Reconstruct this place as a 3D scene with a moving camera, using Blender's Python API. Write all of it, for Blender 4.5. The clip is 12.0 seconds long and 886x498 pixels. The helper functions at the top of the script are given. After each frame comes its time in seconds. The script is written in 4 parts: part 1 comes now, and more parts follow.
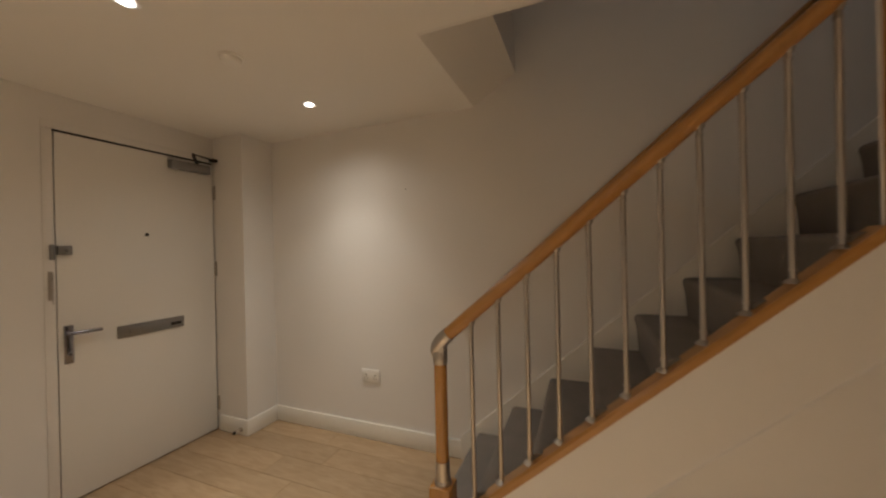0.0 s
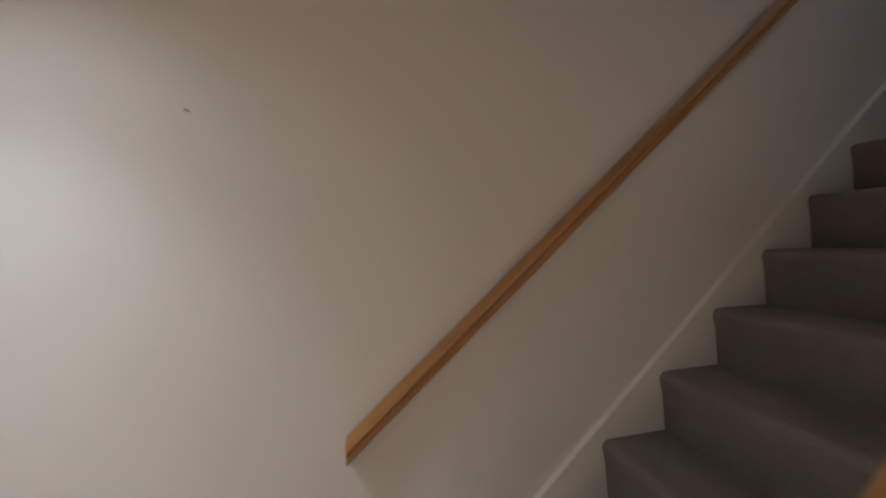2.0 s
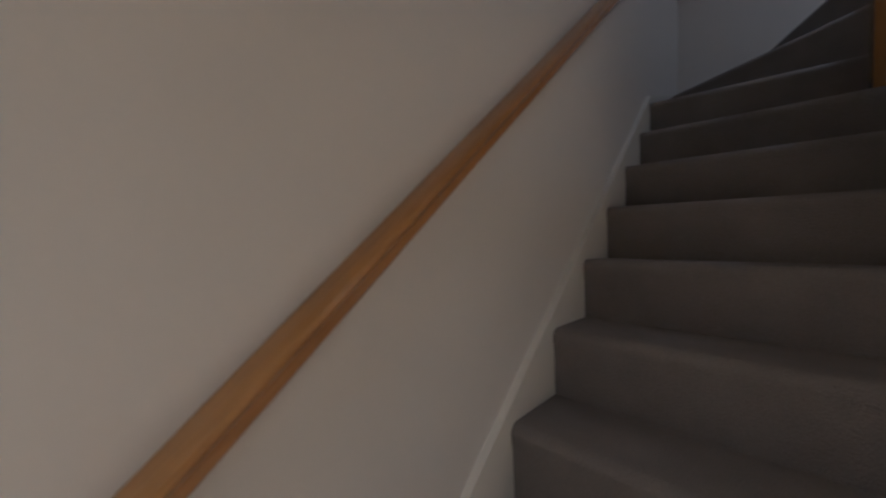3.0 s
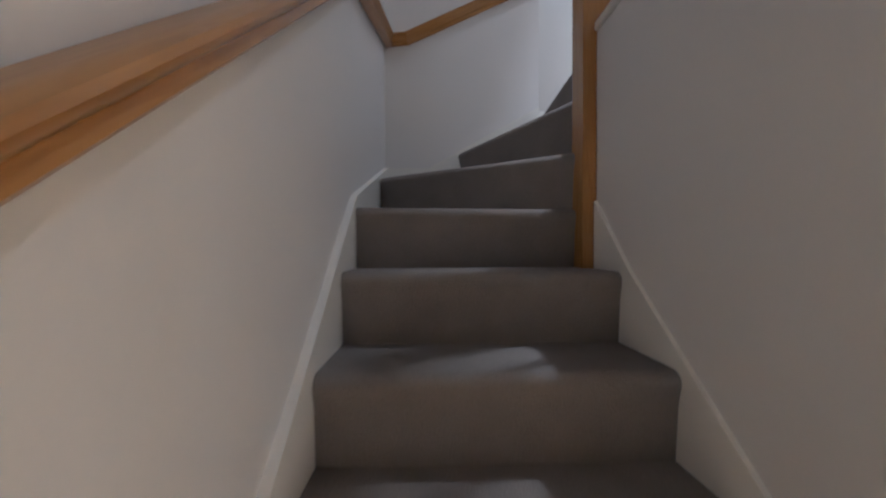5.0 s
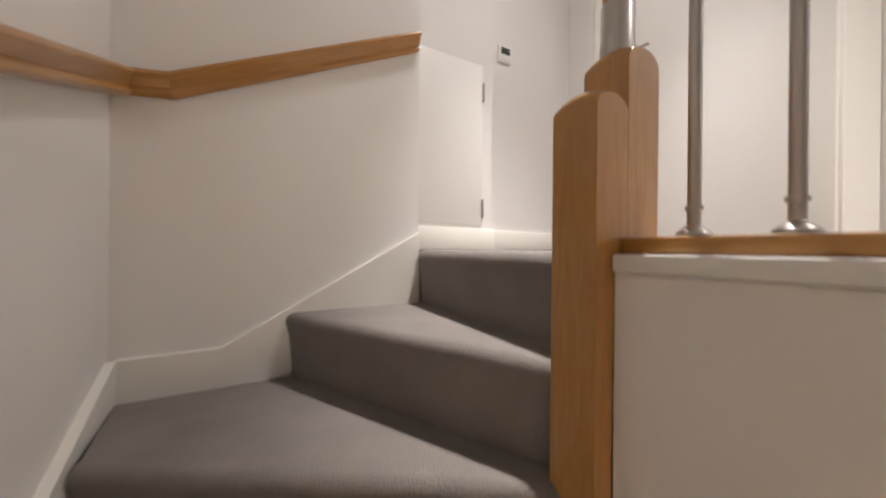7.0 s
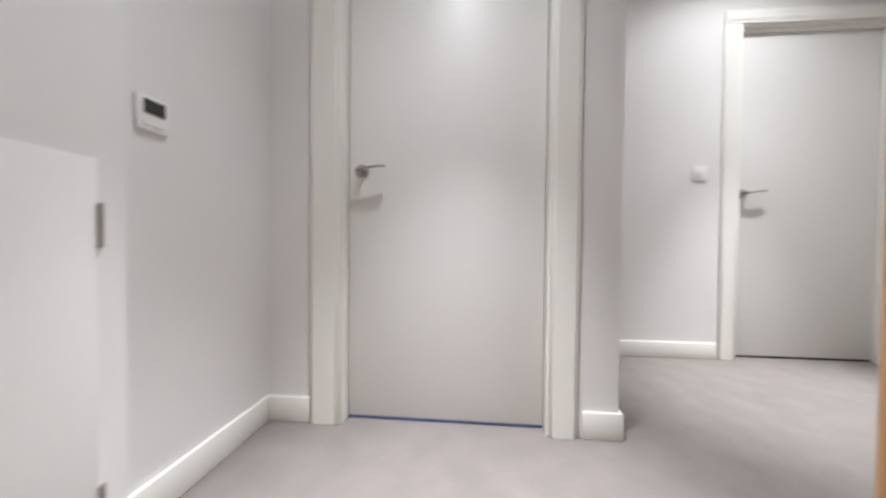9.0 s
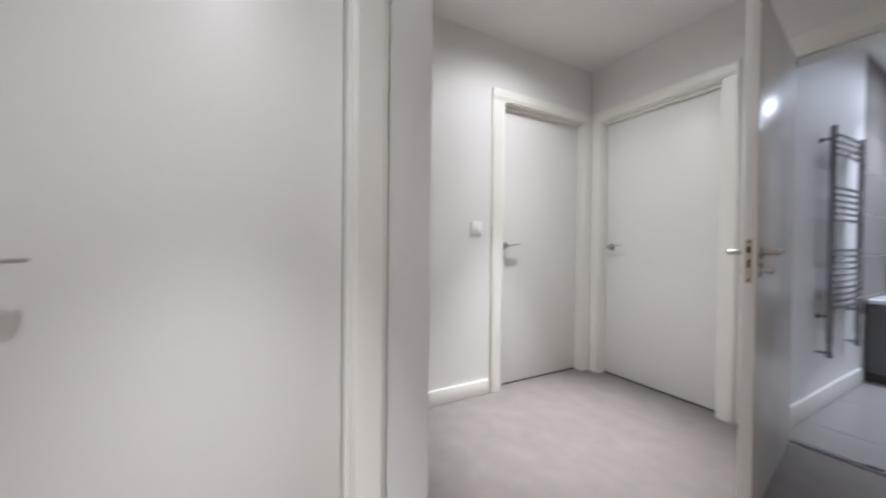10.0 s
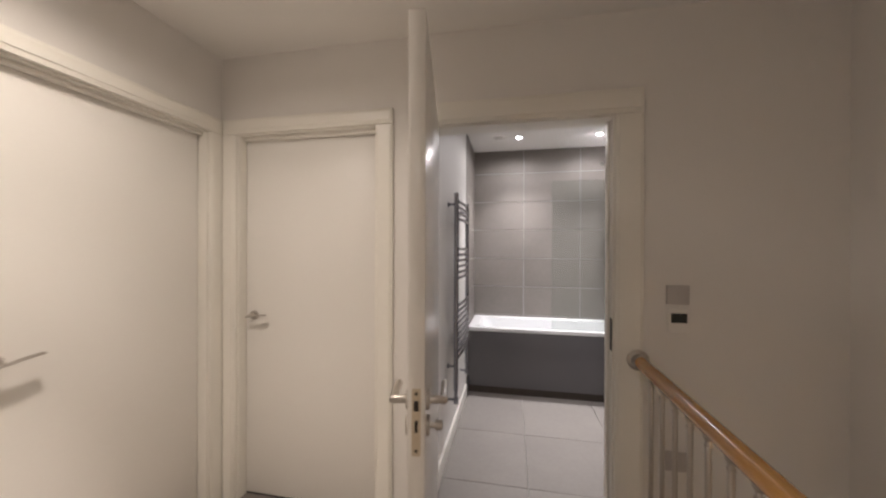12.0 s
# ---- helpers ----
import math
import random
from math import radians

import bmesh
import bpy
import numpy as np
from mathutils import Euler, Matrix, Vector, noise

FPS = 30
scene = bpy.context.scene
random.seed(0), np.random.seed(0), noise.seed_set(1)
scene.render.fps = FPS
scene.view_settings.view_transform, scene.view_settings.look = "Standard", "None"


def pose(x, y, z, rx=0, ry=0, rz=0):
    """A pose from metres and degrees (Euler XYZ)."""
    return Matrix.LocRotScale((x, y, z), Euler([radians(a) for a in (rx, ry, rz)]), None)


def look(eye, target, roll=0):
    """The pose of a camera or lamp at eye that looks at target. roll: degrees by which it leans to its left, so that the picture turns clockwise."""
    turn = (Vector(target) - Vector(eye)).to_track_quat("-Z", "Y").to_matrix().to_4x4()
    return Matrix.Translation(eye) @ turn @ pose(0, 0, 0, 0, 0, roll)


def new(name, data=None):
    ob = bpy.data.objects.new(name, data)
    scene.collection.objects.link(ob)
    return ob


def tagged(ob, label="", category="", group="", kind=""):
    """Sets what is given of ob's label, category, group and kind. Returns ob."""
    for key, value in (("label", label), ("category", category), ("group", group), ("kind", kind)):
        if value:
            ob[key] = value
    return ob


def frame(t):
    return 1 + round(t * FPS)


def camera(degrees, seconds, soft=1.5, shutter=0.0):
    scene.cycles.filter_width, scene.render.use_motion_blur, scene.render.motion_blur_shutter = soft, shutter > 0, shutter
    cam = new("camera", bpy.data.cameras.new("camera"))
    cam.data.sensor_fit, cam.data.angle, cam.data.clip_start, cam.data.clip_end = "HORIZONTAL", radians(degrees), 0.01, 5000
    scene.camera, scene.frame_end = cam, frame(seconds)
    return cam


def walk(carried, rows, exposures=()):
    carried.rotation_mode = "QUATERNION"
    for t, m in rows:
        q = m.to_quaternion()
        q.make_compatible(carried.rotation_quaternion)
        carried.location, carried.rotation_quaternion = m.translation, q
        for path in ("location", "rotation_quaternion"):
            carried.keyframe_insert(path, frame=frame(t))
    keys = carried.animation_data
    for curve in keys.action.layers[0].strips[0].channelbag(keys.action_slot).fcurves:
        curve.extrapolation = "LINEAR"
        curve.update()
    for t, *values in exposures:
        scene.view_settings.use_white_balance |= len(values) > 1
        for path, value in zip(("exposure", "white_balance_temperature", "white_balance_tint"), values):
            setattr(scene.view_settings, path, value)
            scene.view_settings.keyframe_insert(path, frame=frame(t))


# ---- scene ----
cam = camera(103.6, 12.0, soft=2.2, shutter=0.4)
PATH = [
    (0, (2.057, 0.621, 1.324), (0.2, -0.12, 1.321), -1.3),
    (0.5, (1.815, 0.415, 1.353), (-0.063, -0.272, 1.343), -1.2),
    (1, (1.522, 0.213, 1.367), (-0.428, -0.233, 1.361), -1.5),
    (1.5, (1.264, 0.056, 1.411), (-0.735, 0.049, 1.37), -1.2),
    (2, (0.945, -0.055, 1.39), (-1.007, 0.3825, 1.36), -1.35),
    (2.5, (0.654, -0.033, 1.371), (-1.102, 0.923, 1.358), 0.4),
    (3, (0.447, 0.147, 1.385), (-0.922, 1.605, 1.368), 0.4),
    (3.2, (0.381, 0.246, 1.393), (-0.821, 1.844, 1.378), 0.8),
    (4.8, (0.24, 0.96, 1.918), (0.191, 2.959, 1.909), 0.1),
    (5, (0.239, 1.033, 1.987), (0.299, 3.033, 1.975), 0.0),
    (5.5, (0.229, 1.226, 2.146), (0.512, 3.205, 2.149), 0.0),
    (6, (0.243, 1.434, 2.314), (0.751, 3.368, 2.327), 0.2),
    (6.5, (0.249, 1.615, 2.496), (0.984, 3.476, 2.507), 0.4),
    (7, (0.253, 1.783, 2.691), (1.267, 3.506, 2.692), 0.6),
    (7.3, (0.29, 1.882, 2.786), (1.484, 3.486, 2.792), 0.4),
    (7.5, (0.312, 1.96, 2.841), (1.639, 3.457, 2.861), 0.4),
    (7.7, (0.337, 2.026, 2.897), (1.784, 3.408, 2.908), 0.5),
    (9.3, (0.73, 2.405, 3.498), (2.723, 2.243, 3.457), 0.4),
    (9.5, (0.797, 2.4, 3.556), (2.757, 2.006, 3.512), 0.3),
    (10, (0.968, 2.353, 3.726), (2.718, 1.387, 3.704), 0.6),
    (10.5, (1.061, 2.252, 3.892), (2.463, 0.826, 3.875), 0.6),
    (11, (1.143, 2.079, 4.003), (2.052, 0.297, 3.988), 0.3),
    (11.5, (1.248, 1.841, 4.09), (1.846, -0.067, 4.083), 0.3),
    (12, (1.329, 1.549, 4.117), (1.716, -0.413, 4.112), 0.2),
]
EXPOSURES = [(0, -0.88, 5600, 10), (0.7, -0.8, 5350, 10), (1.5, -0.68, 5000, 10), (3.2, -0.45, 4400, 10), (5, 0.98, 4550, 10), (6, 1.48, 5100, 11), (6.7, 1.77, 5500, 12), (7.5, 1.7, 5600, 12),
             (9.4, 1.5, 5000, 9), (10.5, 1.36, 5150, 10), (11.5, 1.32, 5700, 12), (12, 1.28, 6200, 14)]
walk(cam, [(t, look(eye, target, roll)) for t, eye, target, roll in PATH], EXPOSURES)

# ---- plan, in metres ----
RISE, GOING = 0.192, 0.2165          # stair
FLOOR2 = 14 * RISE                   # landing floor
CEIL1, CEIL2 = 2.19, 5.19            # hall and landing ceilings
WALL_S = -0.02                       # stair wall face
WELL = 0.770                         # stairwell side wall face
FAR = 2.93                           # wall beyond the winders
YC = -0.16                           # landing wall with the bathroom door
XB, XA = 2.955, 1.945                # landing walls with doors
CORNER = 1.86

# ---- world and lights ----
world = bpy.data.worlds.new("world")
scene.world = world
world.use_nodes = True
world.node_tree.nodes["Background"].inputs[0].default_value = (0.5, 0.55, 0.65, 1)
world.node_tree.nodes["Background"].inputs[1].default_value = 0.02


def spot(x, y, z, watts, colour, size=110, blend=0.8, radius=0.03):
    lamp = bpy.data.lights.new("downlight_beam", "SPOT")
    lamp.energy, lamp.color = watts, colour
    lamp.spot_size, lamp.spot_blend, lamp.shadow_soft_size = radians(size), blend, radius
    ob = new("downlight_beam", lamp)
    ob.location = (x, y, z - 0.03)
    return ob


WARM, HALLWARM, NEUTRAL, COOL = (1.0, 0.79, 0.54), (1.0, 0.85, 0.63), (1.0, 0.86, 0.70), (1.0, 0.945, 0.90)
# the last three hall lamps are unseen, added to bounce light off the floor
HALL_LAMPS_AND_FILL = [(0.438, -0.85), (1.35, -0.80), (2.62, -0.80), (2.62, 0.95), (1.85, 0.45)]
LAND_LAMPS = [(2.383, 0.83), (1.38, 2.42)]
# the third bathroom lamp stands out of view, added to brighten the room
BATH_LAMPS_AND_FILL = [(1.259, -2.06), (0.49, -2.09), (0.6, -0.95)]
BATH_CEIL = 5.24
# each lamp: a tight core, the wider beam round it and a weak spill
for (x, y), core, beam, spill in zip(HALL_LAMPS_AND_FILL, (40, 70, 420, 420, 620), (46, 34, 36, 36, 8), (26, 14, 14, 14, 5)):
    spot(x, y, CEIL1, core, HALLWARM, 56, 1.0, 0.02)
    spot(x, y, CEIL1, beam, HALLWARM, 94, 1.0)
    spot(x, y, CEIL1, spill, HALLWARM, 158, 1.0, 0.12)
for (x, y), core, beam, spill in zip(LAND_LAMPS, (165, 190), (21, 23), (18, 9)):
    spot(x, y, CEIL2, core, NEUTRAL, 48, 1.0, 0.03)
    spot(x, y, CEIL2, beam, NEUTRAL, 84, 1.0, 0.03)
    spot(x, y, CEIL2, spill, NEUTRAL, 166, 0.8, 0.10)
for (x, y), beam, size, spill in zip(BATH_LAMPS_AND_FILL, (50, 44, 44), (104, 74, 70), (6, 6, 3)):
    spot(x, y, BATH_CEIL, beam, COOL, size, 1.0, 0.02)
    spot(x, y, BATH_CEIL, spill, COOL, 172, 0.5)

# ---- materials ----


def material(name, colour, rough=0.5, metal=0.0, vary=0.05, scale=6.0, fine=90.0, bump=0.05, stretch=(1, 1, 1), coat=0.0, per_piece=0.0, turn=(0, 0, 0), nap=False):
    m = bpy.data.materials.new(name)
    m.use_nodes = True
    n, l = m.node_tree.nodes, m.node_tree.links
    bsdf = n["Principled BSDF"]
    bsdf.inputs["Metallic"].default_value = metal
    bsdf.inputs["Coat Weight"].default_value = coat
    bsdf.inputs["Coat Roughness"].default_value = 0.15
    tex = n.new("ShaderNodeTexCoord")
    spin = n.new("ShaderNodeMapping")
    spin.inputs["Rotation"].default_value = turn
    l.new(tex.outputs["Object"], spin.inputs["Vector"])
    mapping = n.new("ShaderNodeMapping")
    mapping.name = "grain"
    mapping.inputs["Scale"].default_value = stretch
    l.new(spin.outputs[0], mapping.inputs["Vector"])
    big = n.new("ShaderNodeTexNoise")
    big.inputs["Scale"].default_value, big.inputs["Detail"].default_value = scale, 6
    small = n.new("ShaderNodeTexNoise")
    small.inputs["Scale"].default_value, small.inputs["Detail"].default_value = fine, 4
    l.new(mapping.outputs[0], big.inputs["Vector"])
    l.new(mapping.outputs[0], small.inputs["Vector"])
    both = n.new("ShaderNodeMix")
    both.data_type = "FLOAT"
    both.inputs[0].default_value = 0.45
    l.new(big.outputs["Fac"], both.inputs[2])
    l.new(small.outputs["Fac"], both.inputs[3])
    ramp = n.new("ShaderNodeValToRGB")
    lo, hi = 1 - vary * 2, 1 + vary * 2
    ramp.color_ramp.elements[0].position, ramp.color_ramp.elements[1].position = 0.15, 0.85
    ramp.color_ramp.elements[0].color = (*[min(1, c * lo) for c in colour], 1)
    ramp.color_ramp.elements[1].color = (*[min(1, c * hi) for c in colour], 1)
    l.new(both.outputs[0], ramp.inputs[0])
    out = ramp.outputs[0]
    if per_piece:
        info = n.new("ShaderNodeObjectInfo")
        hsv = n.new("ShaderNodeHueSaturation")
        rng = n.new("ShaderNodeMapRange")
        rng.inputs[3].default_value, rng.inputs[4].default_value = 1 - per_piece, 1 + per_piece
        l.new(info.outputs["Random"], rng.inputs[0])
        l.new(rng.outputs[0], hsv.inputs["Value"])
        l.new(out, hsv.inputs["Color"])
        out = hsv.outputs[0]
    l.new(out, bsdf.inputs["Base Color"])
    rr = n.new("ShaderNodeMapRange")
    rr.inputs[3].default_value, rr.inputs[4].default_value = max(0.02, rough * 0.88), min(1, rough * 1.12)
    l.new(big.outputs["Fac"], rr.inputs[0])
    l.new(rr.outputs[0], bsdf.inputs["Roughness"])
    if bump:
        b = n.new("ShaderNodeBump")
        b.inputs["Strength"].default_value, b.inputs["Distance"].default_value = bump, 0.004
        l.new(small.outputs["Fac"] if nap else both.outputs[0], b.inputs["Height"])
        l.new(b.outputs[0], bsdf.inputs["Normal"])
    return m


def wood(name, light, dark, rough, grain, coat=0.3, per_piece=0.0, turn=(0, 0, 0)):
    """Varnished wood, its grain along the axis that grain leaves small; turn tilts it about x."""
    m = material(name, light, rough, 0, 0.06, 2.2, 30, 0.03, grain, coat, 0, turn)
    n, l = m.node_tree.nodes, m.node_tree.links
    bsdf = n["Principled BSDF"]
    mapping = n["grain"]
    wave = n.new("ShaderNodeTexNoise")
    wave.inputs["Scale"].default_value, wave.inputs["Detail"].default_value = 7, 8
    wave.inputs["Distortion"].default_value = 1.2
    l.new(mapping.outputs[0], wave.inputs["Vector"])
    ramp = n.new("ShaderNodeValToRGB")
    ramp.color_ramp.elements[0].position, ramp.color_ramp.elements[1].position = 0.30, 0.68
    ramp.color_ramp.elements[0].color, ramp.color_ramp.elements[1].color = (*dark, 1), (*light, 1)
    l.new(wave.outputs["Fac"], ramp.inputs[0])
    out = ramp.outputs[0]
    if per_piece:
        info = n.new("ShaderNodeObjectInfo")
        hsv = n.new("ShaderNodeHueSaturation")
        rng = n.new("ShaderNodeMapRange")
        rng.inputs[3].default_value, rng.inputs[4].default_value = 1 - per_piece, 1 + per_piece
        l.new(info.outputs["Random"], rng.inputs[0])
        l.new(rng.outputs[0], hsv.inputs["Value"])
        l.new(out, hsv.inputs["Color"])
        out = hsv.outputs[0]
        add = n.new("ShaderNodeVectorMath")
        mul = n.new("ShaderNodeMath")
        mul.operation = "MULTIPLY"
        mul.inputs[1].default_value = 37.0
        l.new(info.outputs["Random"], mul.inputs[0])
        l.new(mapping.outputs[0], add.inputs[0])
        l.new(mul.outputs[0], add.inputs[1])
        l.new(add.outputs[0], wave.inputs["Vector"])
    l.new(out, bsdf.inputs["Base Color"])
    return m


def glow(name, colour, strength):
    m = bpy.data.materials.new(name)
    m.use_nodes = True
    bsdf = m.node_tree.nodes["Principled BSDF"]
    bsdf.inputs["Base Color"].default_value = (0.9, 0.9, 0.9, 1)
    bsdf.inputs["Emission Color"].default_value = (*colour, 1)
    bsdf.inputs["Emission Strength"].default_value = strength
    return m


PAINT = material("wall_paint", (0.78, 0.757, 0.73), 0.6, 0, 0.012, 1.3, 160, 0.09)
CEILING = material("ceiling_paint", (0.84, 0.82, 0.79), 0.75, 0, 0.012, 1.1, 120, 0.04)
GLOSS = material("satin_white_woodwork", (0.83, 0.805, 0.745), 0.34, 0, 0.012, 2.0, 60, 0.03)
LEAFGLOSS = material("gloss_door_paint", (0.82, 0.80, 0.765), 0.25, 0, 0.012, 1.6, 70, 0.02)
DOORPAINT = material("door_paint", (0.82, 0.80, 0.765), 0.40, 0, 0.012, 1.6, 70, 0.035)
CARPET = material("grey_carpet", (0.228, 0.203, 0.184), 0.95, 0, 0.13, 9, 230, 1.0, nap=True)
OAK_SLOPE = wood("oak_slope", (0.46, 0.236, 0.060), (0.375, 0.180, 0.040), 0.30, (9, 1.0, 9), 0.3, 0, (-math.atan(0.86), 0, 0))
OAK_WIND = wood("oak_winder", (0.46, 0.236, 0.060), (0.375, 0.180, 0.040), 0.30, (9, 1.0, 9), 0.3, 0, (-math.atan(0.37), 0, 0))
OAK_FAR = wood("oak_upper", (0.46, 0.236, 0.060), (0.375, 0.180, 0.040), 0.30, (1.0, 9, 9), 0.3, 0, (0, math.atan(0.46), 0))
OAK_UP = wood("oak_upright", (0.46, 0.236, 0.060), (0.375, 0.180, 0.040), 0.26, (9, 9, 1.0), 0.4)
OAK_X = wood("oak_across", (0.46, 0.236, 0.060), (0.375, 0.180, 0.040), 0.26, (1.1, 9, 9), 0.4)
OAK_Y = wood("oak_along", (0.46, 0.236, 0.060), (0.375, 0.180, 0.040), 0.26, (9, 1.1, 9), 0.4)
PLANK = wood("pale_oak_plank", (0.46, 0.335, 0.205), (0.36, 0.25, 0.14), 0.42, (6, 0.8, 6), 0.1, 0.09)
STEEL = material("brushed_steel", (0.47, 0.44, 0.405), 0.34, 1.0, 0.04, 5, 200, 0.03, (1, 1, 0.15))
CHROME = material("chrome", (0.56, 0.56, 0.58), 0.10, 1.0, 0.02, 5, 50, 0.0)
RAILCHROME = material("towel_rail_chrome", (0.30, 0.30, 0.33), 0.14, 1.0, 0.03, 5, 50, 0.0)
DULL = material("dull_grey_metal", (0.29, 0.285, 0.28), 0.42, 0.9, 0.05, 8, 120, 0.05)
BRASSY = material("worn_pale_metal", (0.56, 0.49, 0.38), 0.38, 0.85, 0.06, 20, 150, 0.04)
DARKMETAL = material("dark_metal", (0.035, 0.03, 0.028), 0.45, 0.6, 0.1, 8, 90, 0.05)
PLASTIC = material("white_plastic", (0.84, 0.82, 0.79), 0.35, 0, 0.01, 5, 60, 0.0)
DARKGLASS = material("dark_display", (0.02, 0.022, 0.018), 0.15, 0, 0.05, 5, 60, 0.0)
TILE = material("grey_wall_tile", (0.232, 0.208, 0.188), 0.55, 0, 0.10, 3.0, 40, 0.05, per_piece=0.045)
FLOORTILE = material("grey_floor_tile", (0.315, 0.29, 0.268), 0.30, 0, 0.07, 2.6, 40, 0.05, per_piece=0.04)
GROUT = material("grout", (0.62, 0.60, 0.57), 0.9, 0, 0.05, 20, 200, 0.3)
ENAMEL = material("bath_enamel", (0.84, 0.85, 0.86), 0.12, 0, 0.005, 2, 20, 0.0)
PANEL = material("dark_grey_panel", (0.125, 0.12, 0.125), 0.4, 0, 0.03, 3, 80, 0.03)
PLINTH = material("brown_plinth", (0.07, 0.055, 0.045), 0.5, 0, 0.05, 6, 90, 0.05)
# near-black for plank joints and for shade painted into door gaps
GAP = material("shadow_gap", (0.02, 0.018, 0.017), 0.8, 0, 0.02, 6, 60, 0.0)
# plain blue that stands for daylight showing under door_1
DAYLIGHT_BLUE = material("blue_painted_daylight", (0.08, 0.16, 0.45), 0.5, 0, 0.1, 30, 120, 0.0)
DOWN_WARM = glow("lamp_face_warm", (1.0, 0.88, 0.70), 14)
DOWN_COOL = glow("lamp_face_cool", (0.95, 0.97, 1.0), 14)
GLASS = bpy.data.materials.new("clear_glass")
GLASS.use_nodes = True
gn, gk = GLASS.node_tree.nodes, GLASS.node_tree.links
gn.remove(gn["Principled BSDF"])
clear, shine, mixed = gn.new("ShaderNodeBsdfTransparent"), gn.new("ShaderNodeBsdfGlossy"), gn.new("ShaderNodeMixShader")
clear.inputs[0].default_value, shine.inputs["Roughness"].default_value = (0.93, 0.95, 0.94, 1), 0.02
mixed.inputs[0].default_value = 0.05
gk.new(clear.outputs[0], mixed.inputs[1])
gk.new(shine.outputs[0], mixed.inputs[2])
gk.new(mixed.outputs[0], gn["Material Output"].inputs["Surface"])
GREYPLATE = material("grey_plate", (0.50, 0.47, 0.45), 0.4, 0.0, 0.02, 5, 60, 0.0)

# ---- mesh helpers ----


def box(bm, x0, x1, y0, y1, z0, z1, bevel=0.0, seg=2):
    m = Matrix.LocRotScale(((x0 + x1) / 2, (y0 + y1) / 2, (z0 + z1) / 2), None, (x1 - x0, y1 - y0, z1 - z0))
    made = bmesh.ops.create_cube(bm, size=1, matrix=m)
    if bevel:
        edges = list({e for v in made["verts"] for e in v.link_edges})
        bmesh.ops.bevel(bm, geom=edges, offset=bevel, segments=seg, affect="EDGES", profile=0.5)
    return bm


def boxed(*a, **k):
    return box(bmesh.new(), *a, **k)


def rod(bm, a, b, r, seg=20, r2=None):
    a, b = Vector(a), Vector(b)
    turn = (b - a).to_track_quat("Z", "Y").to_matrix().to_4x4()
    m = Matrix.Translation((a + b) / 2) @ turn
    bmesh.ops.create_cone(bm, cap_ends=True, segments=seg, radius1=r, radius2=r if r2 is None else r2, depth=(b - a).length, matrix=m)
    return bm


def lathe(bm, foot, axis, profile, seg=24):
    """Turned shape: (height, radius) pairs along axis from foot."""
    turn = Vector(axis).to_track_quat("Z", "Y").to_matrix()
    foot = Vector(foot)
    rings = []
    for h, r in profile:
        rings.append([bm.verts.new(foot + turn @ Vector((r * math.cos(2 * math.pi * i / seg), r * math.sin(2 * math.pi * i / seg), h))) for i in range(seg)])
    for a, b in zip(rings, rings[1:]):
        for i in range(seg):
            bm.faces.new((a[i], a[(i + 1) % seg], b[(i + 1) % seg], b[i]))
    bm.faces.new(rings[0][::-1])
    bm.faces.new(rings[-1])
    return bm


def sweep(bm, path, section, up=(0, 0, 1)):
    """A section of (side, up) pairs carried along a path with mitred corners."""
    pts = [Vector(p) for p in path]
    rings = []
    for i, p in enumerate(pts):
        d0 = (pts[i] - pts[i - 1]).normalized() if i else None
        d1 = (pts[i + 1] - pts[i]).normalized() if i < len(pts) - 1 else None
        d = ((d0 or d1) + (d1 or d0)).normalized()
        side = d.cross(Vector(up)).normalized()
        top = side.cross(d).normalized()
        k = 1 / max(0.5, d.dot(d1 or d0))
        flat = Vector(up)
        bend = (d1 or d0).cross(d0 or d1).length > 1e-6 and abs((d1 or d0).cross(d0 or d1).normalized().dot(flat)) > 0.7
        rings.append([bm.verts.new(p + side * s * (k if bend else 1) + top * u * (1 if bend else k)) for s, u in section])
    for a, b in zip(rings, rings[1:]):
        n = len(section)
        for i in range(n):
            bm.faces.new((a[i], a[(i + 1) % n], b[(i + 1) % n], b[i]))
    bm.faces.new(rings[0][::-1])
    bm.faces.new(rings[-1])
    bmesh.ops.recalc_face_normals(bm, faces=bm.faces[:])
    return bm


def tube(bm, path, radii, seg=22):
    """A round bar of changing thickness along a path."""
    pts = [Vector(p) for p in path]
    rings = []
    for i, (p, r) in enumerate(zip(pts, radii)):
        d = (pts[min(i + 1, len(pts) - 1)] - pts[max(i - 1, 0)]).normalized()
        side = d.cross(Vector((1, 0, 0))).normalized()
        top = side.cross(d)
        rings.append([bm.verts.new(p + (side * math.cos(2 * math.pi * k / seg) + top * math.sin(2 * math.pi * k / seg)) * r) for k in range(seg)])
    for a, b in zip(rings, rings[1:]):
        for k in range(seg):
            bm.faces.new((a[k], a[(k + 1) % seg], b[(k + 1) % seg], b[k]))
    bm.faces.new(rings[0][::-1])
    bm.faces.new(rings[-1])
    return bm


def circle(r, seg=18, squash=1.0):
    return [(r * math.cos(2 * math.pi * i / seg), r * squash * math.sin(2 * math.pi * i / seg)) for i in range(seg)]


